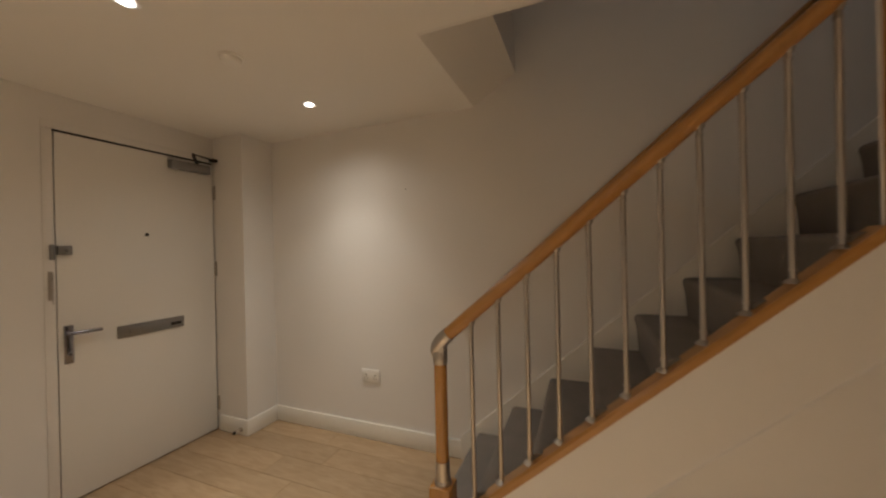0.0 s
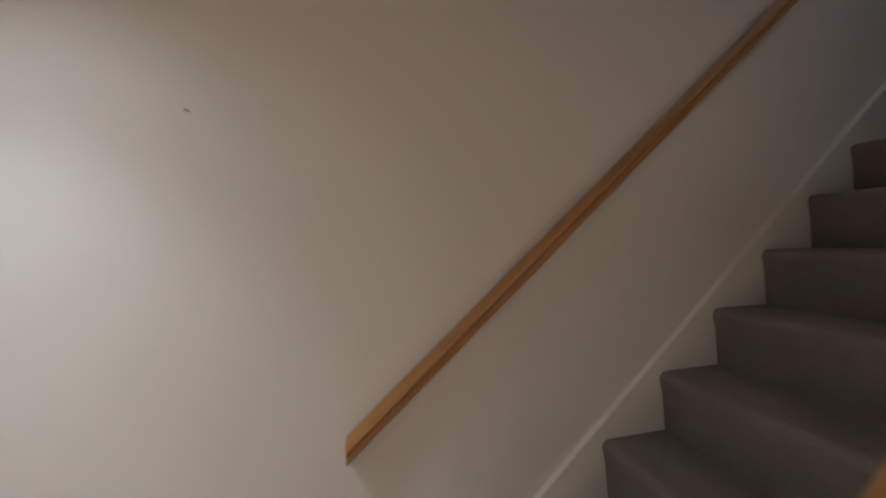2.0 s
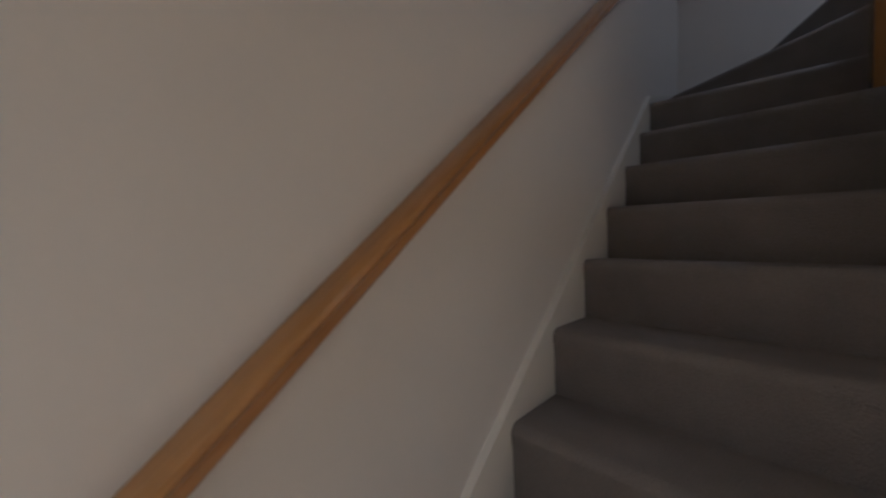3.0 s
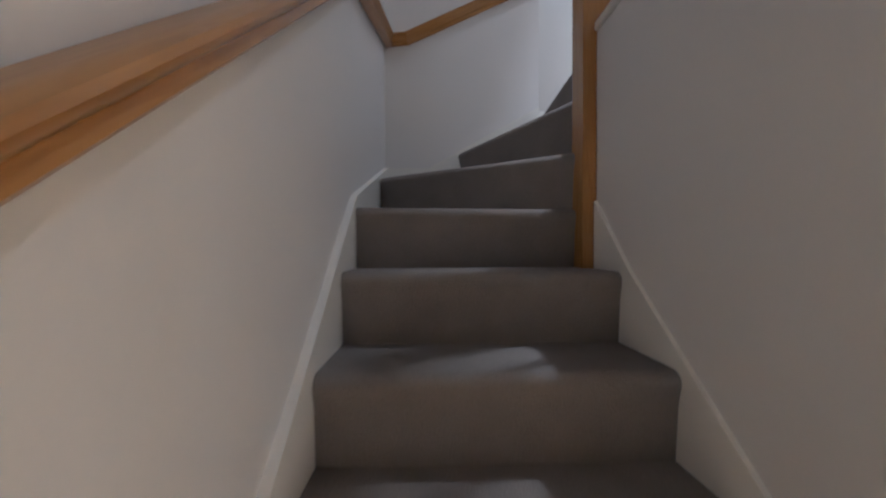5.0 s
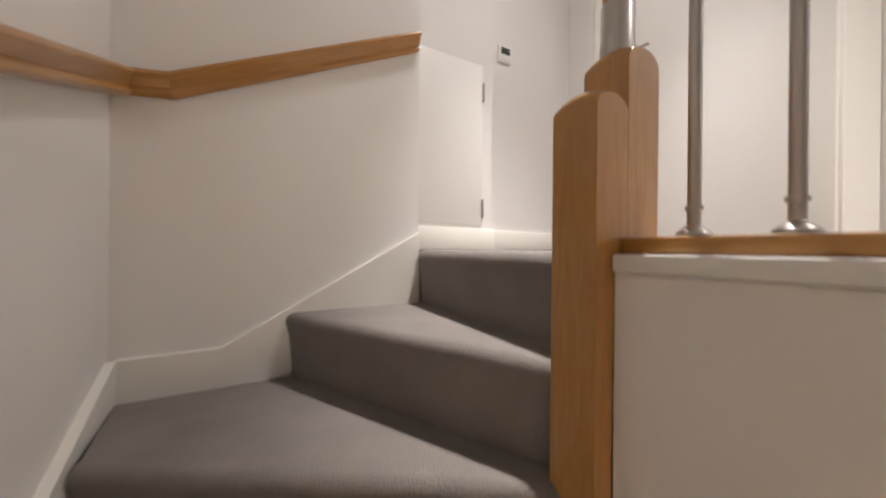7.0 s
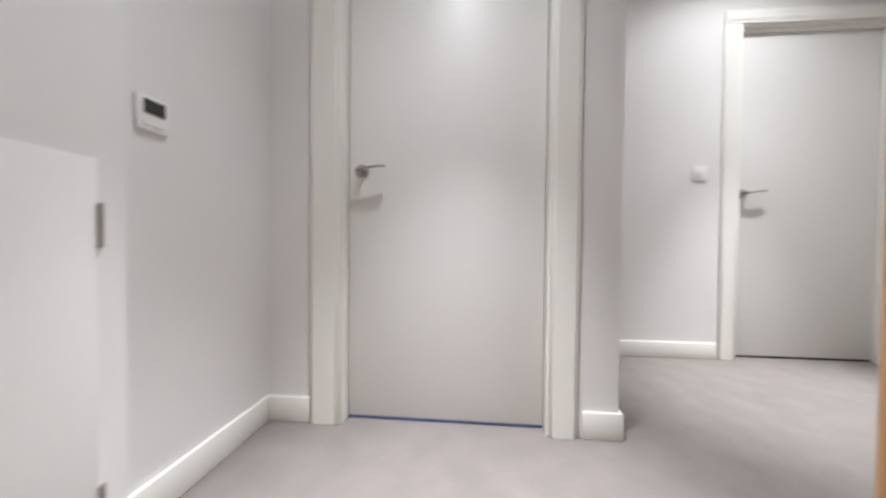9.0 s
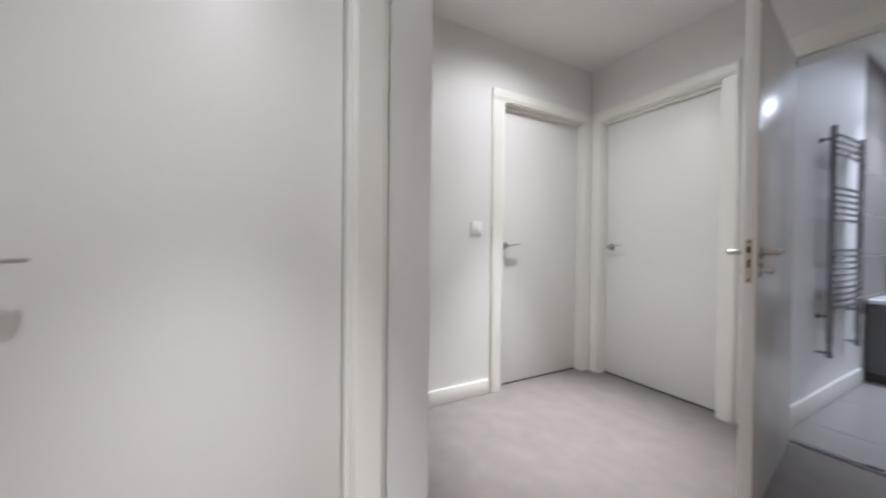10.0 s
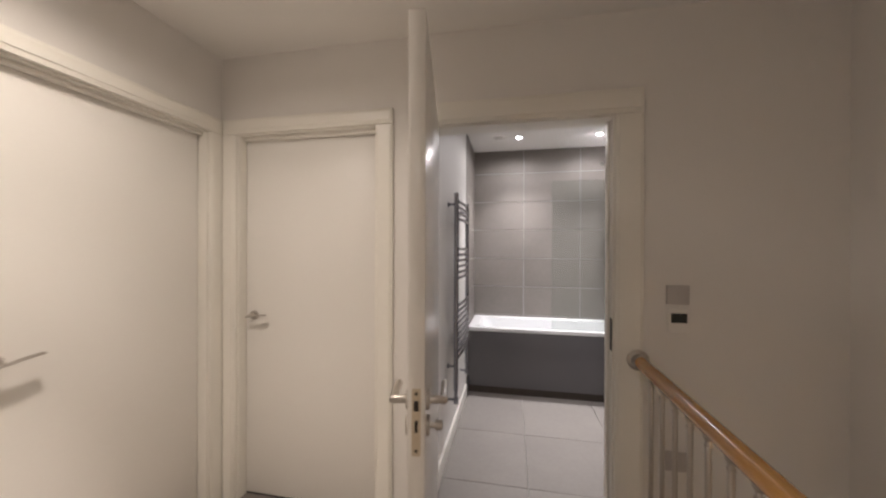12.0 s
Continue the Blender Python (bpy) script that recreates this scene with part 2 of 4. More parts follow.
def prism(bm, points, axis, a, b):
    """A flat outline pushed along an axis: 'x' outlines are (y, z), 'y' (x, z), 'z' (x, y)."""
    def at(p, q):
        return {"x": (q, p[0], p[1]), "y": (p[0], q, p[1]), "z": (p[0], p[1], q)}[axis]
    lo = [bm.verts.new(at(p, a)) for p in points]
    hi = [bm.verts.new(at(p, b)) for p in points]
    n = len(points)
    bm.faces.new(lo)
    bm.faces.new(hi)
    for i in range(n):
        bm.faces.new((lo[i], lo[(i + 1) % n], hi[(i + 1) % n], hi[i]))
    bmesh.ops.recalc_face_normals(bm, faces=bm.faces[:])
    return lo, hi


def link(name, bm, mat, smooth=True):
    me = bpy.data.meshes.new(name)
    bmesh.ops.recalc_face_normals(bm, faces=bm.faces[:])
    bm.to_mesh(me)
    bm.free()
    me.materials.append(mat)
    if smooth:
        me.polygons.foreach_set("use_smooth", [True] * len(me.polygons))
        me.set_sharp_from_angle(angle=radians(35))
    return new(name, me)


def part(name, bm, mat, parent, label=""):
    ob = link(name, bm, mat)
    ob.parent = parent
    if label:
        ob["label"] = label
    return ob


def thing(name, at, label, category, group="", kind=""):
    ob = new(name)
    ob.matrix_world = at if isinstance(at, Matrix) else Matrix.Translation(at)
    bpy.context.view_layer.update()
    return tagged(ob, label, category, group, kind)


def structure(name, bm, mat, label, category):
    return tagged(link(name, bm, mat), label, category, kind="structure")


# ---- setting: walls, floors, ceilings ----
TOP = 5.25
bm = boxed(-0.14, WALL_S, -2.1, FAR + 0.12, 0, TOP)
structure("wall_stair", bm, PAINT, "long smooth white-painted wall beside the stairs", "wall")

bm = boxed(WALL_S, 0.82, FAR, FAR + 0.12, 0, TOP)
box(bm, 0.70, 0.82, FAR + 0.12, 3.3, FLOOR2 - 0.3, TOP)
structure("wall_far", bm, PAINT, "white-painted wall beyond the winder steps", "wall")

bm = boxed(0.82, 1.29, 3.10, 3.3, FLOOR2 - 0.2, TOP)
box(bm, 1.29, XA + 0.12, 3.2, 3.3, FLOOR2 - 0.2, TOP)
structure("wall_north", bm, PAINT, "white-painted landing wall with a boxed-out cupboard", "wall")

A0, A1 = 2.088, 2.919                      # door openings
B0, B1 = -0.091, 0.795
C0, C1 = 1.996, 2.87
D0, D1 = 0.848, 1.765
HEAD = FLOOR2 + 2.09
bm = boxed(XA, XA + 0.12, CORNER, A0, FLOOR2 - 0.2, TOP)
box(bm, XA, XA + 0.12, A1, 3.2, FLOOR2 - 0.2, TOP)
box(bm, XA, XA + 0.12, A0, A1, HEAD, TOP)
box(bm, XA + 0.12, XB + 0.12, CORNER, CORNER + 0.12, FLOOR2 - 0.2, TOP)
structure("wall_landing_corner", bm, PAINT, "white-painted wall that turns a corner on the landing", "wall")

bm = boxed(XB, XB + 0.12, B1, CORNER, FLOOR2 - 0.2, TOP)
box(bm, XB, XB + 0.12, YC - 0.12, B0, FLOOR2 - 0.2, TOP)
box(bm, XB, XB + 0.12, B0, B1, HEAD, TOP)
structure("wall_east", bm, PAINT, "white-painted end wall of the landing", "wall")

bm = boxed(WALL_S, D0, YC - 0.12, YC, FLOOR2 - 0.45, TOP)
box(bm, D1, C0, YC - 0.12, YC, FLOOR2 - 0.2, TOP)
box(bm, C1, XB, YC - 0.12, YC, FLOOR2 - 0.2, TOP)
box(bm, D0, D1, YC - 0.12, YC, HEAD - 0.03, TOP)
box(bm, C0, C1, YC - 0.12, YC, HEAD, TOP)
structure("wall_south", bm, PAINT, "white-painted landing wall with two doorways", "wall")

structure("ceiling_landing", boxed(-0.14, XB + 0.12, YC, 3.3, CEIL2, CEIL2 + 0.1), CEILING, "plain white landing ceiling", "ceiling")

# hall below
HX, HY = 3.3, 2.6
FD0, FD1, FDY = 0.25, 1.11, -1.957         # front door opening
bm = boxed(FD1 + 0.03, HX + 0.12, FDY - 0.14, FDY + 0.0, 0, CEIL1)
box(bm, WALL_S, FD0 - 0.03, FDY - 0.14, FDY, 0, CEIL1)
box(bm, FD0 - 0.03, FD1 + 0.03, FDY - 0.14, FDY, 2.03, CEIL1)
box(bm, WALL_S, FD0 - 0.004, FDY, -1.655, 0, CEIL1)
structure("wall_entrance", bm, PAINT, "white-painted entrance wall with a boxed corner pier", "wall")
structure("wall_hall_east", boxed(HX, HX + 0.12, FDY, HY, 0, CEIL1), PAINT, "plain white hall wall", "wall")
structure("wall_hall_north", boxed(0.85, HX + 0.12, HY, HY + 0.12, 0, CEIL1), PAINT, "plain white hall wall", "wall")

bm = boxed(WELL + 0.02, HX + 0.12, 0.02, HY + 0.12, CEIL1, FLOOR2 - 0.195)
box(bm, WALL_S, HX + 0.12, FDY - 0.14, 0.02, CEIL1, FLOOR2 - 0.195)
structure("ceiling_hall", bm, CEILING, "plain white hall ceiling under the landing", "ceiling")
bm = bmesh.new()
prism(bm, [(0.02, CEIL1), (0.275, 2.35), (0.275, FLOOR2 - 0.03), (YC, FLOOR2 - 0.03), (YC, CEIL1 + 0.02), (0.02, CEIL1 + 0.02)], "x", WALL_S, WELL)
structure("trim_bulkhead", bm, PAINT, "sloping white bulkhead where the stairwell opens", "bulkhead")

# side wall of the flight, with the landing edge above it
S_LOW, S_SLOPE = 0.338, 0.895               # string wall: height at y = 0.25, pitch
def string_top(y):
    return S_LOW + S_SLOPE * (y - 0.25)
bm = bmesh.new()
prism(bm, [(0.145, 0), (1.355, 0), (1.355, string_top(1.355)), (0.145, string_top(0.145))], "x", 0.722, 0.808)
structure("wall_string", bm, PAINT, "white-painted wall under the open stair string", "wall")
bm = bmesh.new()
lo, hi = prism(bm, [(0.52, 0), (1.426, 0), (1.426, string_top(1.426) - 0.295), (0.52, string_top(0.52) - 0.295)], "x", 0.8085, 0.814)
for v in hi[2:]:
    v.co.z -= 0.006
structure("wall_under_stairs", bm, PAINT, "white-painted panel wall below the stair string", "wall")
bm = bmesh.new()
prism(bm, [(0.02, CEIL1 + 0.001), (1.426, CEIL1 + 0.001), (1.426, 0), (2.11, 0), (2.11, FLOOR2 - 0.03), (0.02, FLOOR2 - 0.03)], "x", WELL, 0.812)
box(bm, WELL, 0.812, 2.112, HY, 0, FLOOR2 - 0.2)
box(bm, WELL, 0.780, 1.3565, 1.4255, 0, CEIL1)
for v in bm.verts:                          # the wall leans inwards to the newel
    if v.co.x < WELL + 0.001 and v.co.y > 2.0:
        v.co.x = WELL - 0.018
structure("wall_stairwell", bm, PAINT, "smooth white stairwell side wall below the landing", "wall")
bm = boxed(WELL - 0.027, 0.872, 0.0, 2.11, FLOOR2 - 0.029, FLOOR2 - 0.002, bevel=0.004)
structure("trim_landing_capping", bm, GLOSS, "white capping board along the landing edge", "trim")

# carpeted landing and stairs
bm = bmesh.new()
prism(bm, [(0.874, YC - 0.02), (XB + 0.06, YC - 0.02), (XB + 0.06, 3.25), (0.82, 3.25), (0.82, FAR - 0.014), (0.90, FAR - 0.014), (0.90, 2.198), (0.874, 2.198)], "z", FLOOR2 - 0.193, FLOOR2)
box(bm, C0, C1, YC - 0.10, YC - 0.02, FLOOR2 - 0.15, FLOOR2)
structure("floor_landing", bm, CARPET, "landing fitted with grey-brown cut-pile carpet", "carpet")


def step(parent, points, n, nose):
    """One carpeted step: outline seen from above; the nosing runs between its first two points."""
    bm = bmesh.new()
    top = n * RISE
    a, b = Vector(points[0]), Vector(points[1])
    mid = sum((Vector(p) for p in points), Vector((0, 0))) / len(points)
    inward = Vector((b.y - a.y, a.x - b.x)).normalized()
    if inward.dot(mid - a) < 0:
        inward = -inward
    profile = [(0.018, -RISE - 0.002), (0.010, -0.075), (0.003, -nose - 0.012), (0.0, -nose)]
    profile += [(nose * (1 - math.cos(radians(15 * k))), -nose + nose * math.sin(radians(15 * k))) for k in range(1, 7)]
    front = [[bm.verts.new((*(p + inward * d), top + h)) for d, h in profile] for p in (a, b)]
    rest = points[2:]
    low = [bm.verts.new((*p, top - RISE - 0.002)) for p in rest]
    high = [bm.verts.new((*p, top)) for p in rest]
    for k in range(len(profile) - 1):
        bm.faces.new((front[0][k], front[1][k], front[1][k + 1], front[0][k + 1]))
    bm.faces.new([front[0][-1], front[1][-1], *high])
    bm.faces.new([front[1][0], front[0][0], *low[::-1]])
    bm.faces.new([*front[1], high[0], low[0]])
    bm.faces.new([*front[0][::-1], low[-1], high[-1]])
    for k in range(len(rest) - 1):
        bm.faces.new((low[k], low[k + 1], high[k + 1], high[k]))
    return part("step", bm, CARPET, parent)


stairs = thing("stairs", (0, 0, 0), "winding staircase fully covered in grey-brown carpet", "stairs", kind="structure")
for i in range(10):
    y = i * GOING
    wide = WELL - 0.004
    step(stairs, [(0.0, y), (wide, y), (wide, y + GOING + 0.05), (0.0, y + GOING + 0.05)], i + 1, 0.026)
y3 = 2.125
step(stairs, [(0.0, y3), (0.76, 2.165), (0.72, 2.21), (0.0, 2.68)], 11, 0.026)
step(stairs, [(0.0, 2.628), (0.72, 2.165), (0.76, 2.20), (0.40, FAR - 0.014), (0.0, FAR - 0.014)], 12, 0.026)
step(stairs, [(0.378, FAR - 0.014), (0.735, 2.18), (0.80, 2.19), (0.83, FAR - 0.014)], 13, 0.026)
step(stairs, [(0.815, FAR - 0.0145), (0.775, 2.198), (0.8995, 2.198), (0.8995, FAR - 0.0145)], 14, 0.03)

# wall strings (white boards that follow the steps)
bm = bmesh.new()
n0 = 0.055 + RISE
sl = RISE / GOING
yk = y3 + 0.02
prism(bm, [(-0.10, 0.0), (0.06, 0.0), (2.1, 1.7), (FAR - 0.014, 2.1), (FAR - 0.014, 2.41), (yk, n0 + sl * yk), (-0.095, 0.115 + 0.035), (-0.115, 0.115)], "x", WALL_S, 0.0)
structure("trim_wall_string", bm, GLOSS, "white wall string following the carpeted steps", "trim")
bm = bmesh.new()
prism(bm, [(-0.001, 2.2), (0.82, 2.45), (0.82, 2.75), (0.216, 2.412), (-0.001, 2.41)], "y", FAR - 0.014, FAR + 0.0)
structure("trim_far_string", bm, GLOSS, "white wall string rising along the winder wall", "trim")
bm = bmesh.new()
prism(bm, [(1.45, 1.0), (2.105, 1.7), (2.105, 2.130), (1.92, 1.925), (1.56, 1.60), (1.45, 1.505)], "x", WELL - 0.011, WELL)
for v in bm.verts:
    v.co.x -= 0.018 * max(0.0, v.co.y - 1.43) / 0.68
structure("trim_side_string", bm, GLOSS, "white string board along the stairwell wall", "trim")


def skirting(name, runs, z, high=0.115):
    bm = bmesh.new()
    for x0, x1, y0, y1 in runs:
        box(bm, x0, x1, y0, y1, z, z + high, bevel=0.004)
    return structure(name, bm, GLOSS, "painted white skirting board", "skirting")


T = 0.015
skirting("baseboard_hall", [(WALL_S, WALL_S + T, -1.655 + T, -0.101), (WALL_S, FD0 + T - 0.004, -1.655, -1.655 + T), (FD0 - 0.004, FD0 - 0.004 + T, FDY + 0.03, -1.655),
                            (FD1 + 0.09, HX, FDY, FDY + T), (HX - T, HX, FDY + T, HY), (0.866, HX - T, HY - T, HY)], 0)
skirting("baseboard_landing", [(0.835, 1.29 + T, 3.10 - T, 3.10), (1.29, 1.29 + T, 3.10, 3.2 - T), (1.29, XA - T, 3.2 - T, 3.2), (XA - T, XA, A1 + 0.10, 3.2), (XA - T, XA, CORNER - T, A0 - 0.10),
                               (XA, XB - T, CORNER - T, CORNER), (XB - T, XB, B1 + 0.085, CORNER - T)], FLOOR2, 0.10)

# hall floor boards
floor = structure("floor_hall", boxed(-0.14, HX + 0.12, FDY - 0.14, HY + 0.12, -0.12, -0.012), GAP, "pale oak plank floor in the hall", "floor")
rng = random.Random(4)
W = 0.185
rows = int((HX + 0.1) / W) + 1
for i in range(rows):
    x0 = WALL_S - 0.01 + i * W
    y = FDY - 0.1 - rng.random() * 1.0
    while y < HY:
        y1 = min(y + 1.25, HY)
        a = max(y, FDY - 0.1)
        if y1 - a > 0.03:
            part("plank", boxed(x0 + 0.0008, min(x0 + W, HX) - 0.0008, a + 0.0008, y1 - 0.0008, -0.012, 0.0, bevel=0.0015, seg=1), PLANK, floor)
        y = y1


# ---- doors ----
def lever(parent, x, z, front, reach, material_, shade="brushed steel lever handle on a round rose"):
    """Lever handle on a leaf whose front lies at local y = front and faces -y."""
    bm = bmesh.new()
    lathe(bm, (x, front, z), (0, -1, 0), [(0, 0.026), (0.007, 0.026), (0.010, 0.023), (0.010, 0.010), (0.045, 0.010), (0.050, 0.009)])
    s = 1 if reach > 0 else -1
    pts = [(x - s * 0.012, front - 0.046, z - 0.004), (x + s * 0.02, front - 0.049, z - 0.001), (x + reach * 0.45, front - 0.052, z + 0.006), (x + reach * 0.75, front - 0.051, z + 0.010), (x + reach, front - 0.048, z + 0.011)]
    sweep(bm, pts, [(-0.011, -0.001), (-0.006, -0.0045), (0.006, -0.0045), (0.011, -0.001), (0.009, 0.0035), (-0.009, 0.0035)])
    return part("door_handle", bm, material_, parent, shade)


def door(name, at, width, high, recess, hinge_left, label, arch=0.09, arch_l=None, arch_r=None, gap=0.013, grip=1.04, under=None):
    """A closed flush door in its lining. Local: x across the opening, z up, front towards -y, wall face at y = 0."""
    d = thing(name, at, label, "door", kind="structure")
    part("leaf", boxed(0.003, width - 0.003, recess, recess + 0.044, gap, high - 0.003, bevel=0.002), DOORPAINT, d)
    for a, b in ((-0.03, 0.0), (width, width + 0.03)):
        part("jamb", boxed(a, b, -0.001, 0.121, 0, high, bevel=0.001, seg=1), GLOSS, d)
    part("head", boxed(-0.03, width + 0.03, -0.001, 0.121, high, high + 0.03, bevel=0.001, seg=1), GLOSS, d)
    al, ar = arch_l or arch, arch_r or arch
    for a, b, nm in ((-al, -0.008, "architrave"), (width + 0.008, width + ar, "architrave")):
        bm = boxed(a, b, -0.018, -0.0012, 0, high + 0.008, bevel=0.004)
        box(bm, a + 0.012, b - 0.022 if a < 0 else b - 0.012, -0.022, -0.018, 0, high + 0.006, bevel=0.002, seg=1)
        part(nm, bm, GLOSS, d)
    bm = boxed(-al, width + ar, -0.018, -0.0012, high + 0.0085, high + arch, bevel=0.004)
    box(bm, -al + 0.012, width + ar - 0.012, -0.022, -0.018, high + 0.03, high + arch - 0.012, bevel=0.002, seg=1)
    part("architrave", bm, GLOSS, d)
    # solid strip coloured as the gap's shade; door_1's takes daylight blue instead
    part("painted_gap_strip", boxed(0.003, width - 0.003, recess + 0.004, recess + 0.04, 0.001, gap), under or GAP, d, "gap under the door with its shade or daylight painted in")
    part("door_stop", boxed(0.001, width - 0.001, recess - 0.032, recess - 0.002, high - 0.016, high - 0.001, bevel=0.001, seg=1), GLOSS, d)
    hx = 0.055 if not hinge_left else width - 0.055
    lever(d, hx, grip, recess, 0.105 if not hinge_left else -0.105, STEEL)
    return d


# local x runs to the right as one faces the door
door("door_1", pose(XA, 2.889, FLOOR2, 0, 0, -90), 0.771, 2.055, 0.045, False, "closed white flush door with a brushed steel lever", 0.11, 0.13, 0.11, grip=0.99, under=DAYLIGHT_BLUE)
door("door_2", pose(XB, 0.765, FLOOR2, 0, 0, -90), 0.826, 2.055, 0.055, False, "closed white flush door beside a light switch", 0.09, 0.11, 0.094)
door("door_3", pose(2.84, YC, FLOOR2, 0, 0, 180), 0.814, 2.055, 0.055, False, "closed white flush door in the landing corner", 0.09, 0.094, 0.10)

# bathroom doorway with its leaf standing open
dr = thing("door_4", pose(1.735, YC, FLOOR2, 0, 0, 180), "white flush door standing open into the landing", "door", kind="structure")
w4, h4 = 0.857, 2.03
for a, b in ((-0.03, 0.0), (w4, w4 + 0.03)):
    part("jamb", boxed(a, b, -0.001, 0.121, 0, h4, bevel=0.001, seg=1), GLOSS, dr)
part("head", boxed(-0.03, w4 + 0.03, -0.001, 0.121, h4, h4 + 0.03, bevel=0.001, seg=1), GLOSS, dr)
for a, b in ((-0.055, -0.008), (w4 + 0.008, w4 + 0.125)):
    bm = boxed(a, b, -0.018, -0.0012, 0, h4 + 0.008, bevel=0.004)
    box(bm, a + 0.012, b - 0.012, -0.022, -0.018, 0, h4 + 0.006, bevel=0.002, seg=1)
    part("architrave", bm, GLOSS, dr)
bm = boxed(-0.055, w4 + 0.125, -0.018, -0.0012, h4 + 0.0085, h4 + 0.12, bevel=0.004)
box(bm, -0.043, w4 + 0.113, -0.022, -0.018, h4 + 0.03, h4 + 0.108, bevel=0.002, seg=1)
part("architrave", bm, GLOSS, dr)
part("door_stop", boxed(w4 - 0.012, w4 - 0.001, 0.05, 0.085, 0, h4 - 0.001, bevel=0.001, seg=1), GLOSS, dr)
part("strike_plate", boxed(w4 - 0.0018, w4 + 0.0, 0.002, 0.034, 0.96, 1.11, bevel=0.0004, seg=1), DARKMETAL, dr, "steel strike plate")
part("threshold_strip", boxed(0.0, w4, 0.050, 0.086, 0.0, 0.008, bevel=0.003), CHROME, dr, "bright metal threshold strip")
LEAF_A = math.atan2(0.147, 0.87)
leaf = link("leaf", boxed(0, 0.862, -0.022, 0.022, 0.008, 2.03, bevel=0.002), LEAFGLOSS)
leaf.parent = dr
leaf.matrix_parent_inverse = Matrix()
leaf.matrix_local = pose(0.028, -0.012, 0, 0, 0, -90 + math.degrees(LEAF_A))
LW = 0.862
bm = boxed(LW, LW + 0.0015, -0.011, 0.011, 0.905, 1.075, bevel=0.0005, seg=1)
part("lock_plate", bm, BRASSY, leaf, "worn pale metal lock faceplate")
bm = bmesh.new()
for zz in (0.918, 1.062):
    lathe(bm, (LW + 0.0015, 0, zz), (1, 0, 0), [(0, 0.0045), (0.001, 0.004)], 12)
box(bm, LW + 0.0015, LW + 0.008, -0.006, 0.006, 1.02, 1.045, bevel=0.002)
box(bm, LW + 0.0015, LW + 0.003, -0.004, 0.004, 0.965, 0.995)
part("lock_bolt", bm, DARKMETAL, leaf)
for side in (-1, 1):
    bm = bmesh.new()
    lathe(bm, (LW - 0.058, side * 0.022, 1.024), (0, side, 0), [(0, 0.026), (0.007, 0.026), (0.010, 0.023), (0.010, 0.011), (0.050, 0.011), (0.054, 0.009)])
    rod(bm, (LW - 0.052, side * 0.068, 1.024), (LW - 0.165, side * 0.068, 1.026), 0.0105)
    part("door_handle", bm, STEEL, leaf, "brushed steel lever handle")
    bm = bmesh.new()
    lathe(bm, (LW - 0.058, side * 0.022, 0.955), (0, side, 0), [(0, 0.026), (0.007, 0.026), (0.010, 0.023), (0.010, 0.008), (0.024, 0.008), (0.024, 0.014), (0.042, 0.012), (0.044, 0.008)] if side > 0 else [(0, 0.026), (0.007, 0.026), (0.010, 0.023), (0.011, 0.006)])
    part("thumb_turn", bm, STEEL, leaf, "steel thumb turn")

# front door with its fittings
fd = thing("door_5", pose(FD1, FDY, 0, 0, 0, 180), "heavy white flush front door with lock and letter plate", "door", kind="structure")
fw, fh = FD1 - FD0, 2.0
part("leaf", boxed(0.005, fw - 0.004, 0.0, 0.054, 0.008, fh - 0.010, bevel=0.002), DOORPAINT, fd)
# near-black sheet that puts the shade round the leaf into colour
part("backing", boxed(-0.03, fw + 0.03, 0.058, 0.13, 0, 2.03), GAP, fd, "dark sheet painted as the shade in the gap around the leaf")
for a, b in ((-0.045, -0.001), (fw + 0.001, fw + 0.0045)):
    part("frame", boxed(a, b, -0.005, 0.0, 0, fh + 0.0, bevel=0.002), PAINT, fd)
part("frame", boxed(-0.045, fw + 0.0045, -0.005, 0.0, fh + 0.001, fh + 0.045, bevel=0.002), PAINT, fd)
def fx(worldx):
    return FD1 - worldx
bm = boxed(fx(1.086), fx(1.046), -0.009, 0.0, 0.75, 0.955, bevel=0.004)
lathe(bm, (fx(1.066), -0.009, 0.915), (0, -1, 0), [(0, 0.012), (0.038, 0.010), (0.042, 0.009)])
sweep(bm, [(fx(1.072), -0.048, 0.915), (fx(1.0), -0.05, 0.915), (fx(0.945), -0.048, 0.913)], circle(0.010, 12))
lathe(bm, (fx(1.066), -0.009, 0.80), (0, -1, 0), [(0, 0.013), (0.006, 0.013), (0.008, 0.008), (0.016, 0.007)])
part("door_handle", bm, RAILCHROME, fd, "dark chrome lever handle on a long plate")
bm = boxed(fx(0.855), fx(0.485), -0.012, 0.0, 0.83, 0.902, bevel=0.003)
part("letter_plate", bm, DULL, fd, "grey metal letter plate")
bm = boxed(fx(0.80), fx(0.515), -0.021, -0.0125, 0.85, 0.884, bevel=0.003)
part("letter_flap", bm, DULL, fd)
part("letter_slot", boxed(fx(0.575), fx(0.51), -0.0225, -0.0213, 0.853, 0.872), DARKMETAL, fd)
bm = bmesh.new()
lathe(bm, (fx(0.69), 0, 1.455), (0, -1, 0), [(0, 0.011), (0.003, 0.011), (0.004, 0.006), (0.002, 0.005)])
part("peephole", bm, DARKMETAL, fd)
bm = boxed(fx(1.108), fx(1.05), -0.028, 0.0, 1.335, 1.385, bevel=0.005)
lathe(bm, (fx(1.07), -0.028, 1.36), (0, -1, 0), [(0, 0.011), (0.014, 0.010), (0.016, 0.007)])
part("night_latch", bm, DULL, fd, "dull metal night latch")
bm = boxed(fx(1.136), fx(1.118), -0.030, -0.0085, 1.31, 1.39, bevel=0.004)
part("latch_keep", bm, DULL, fd)
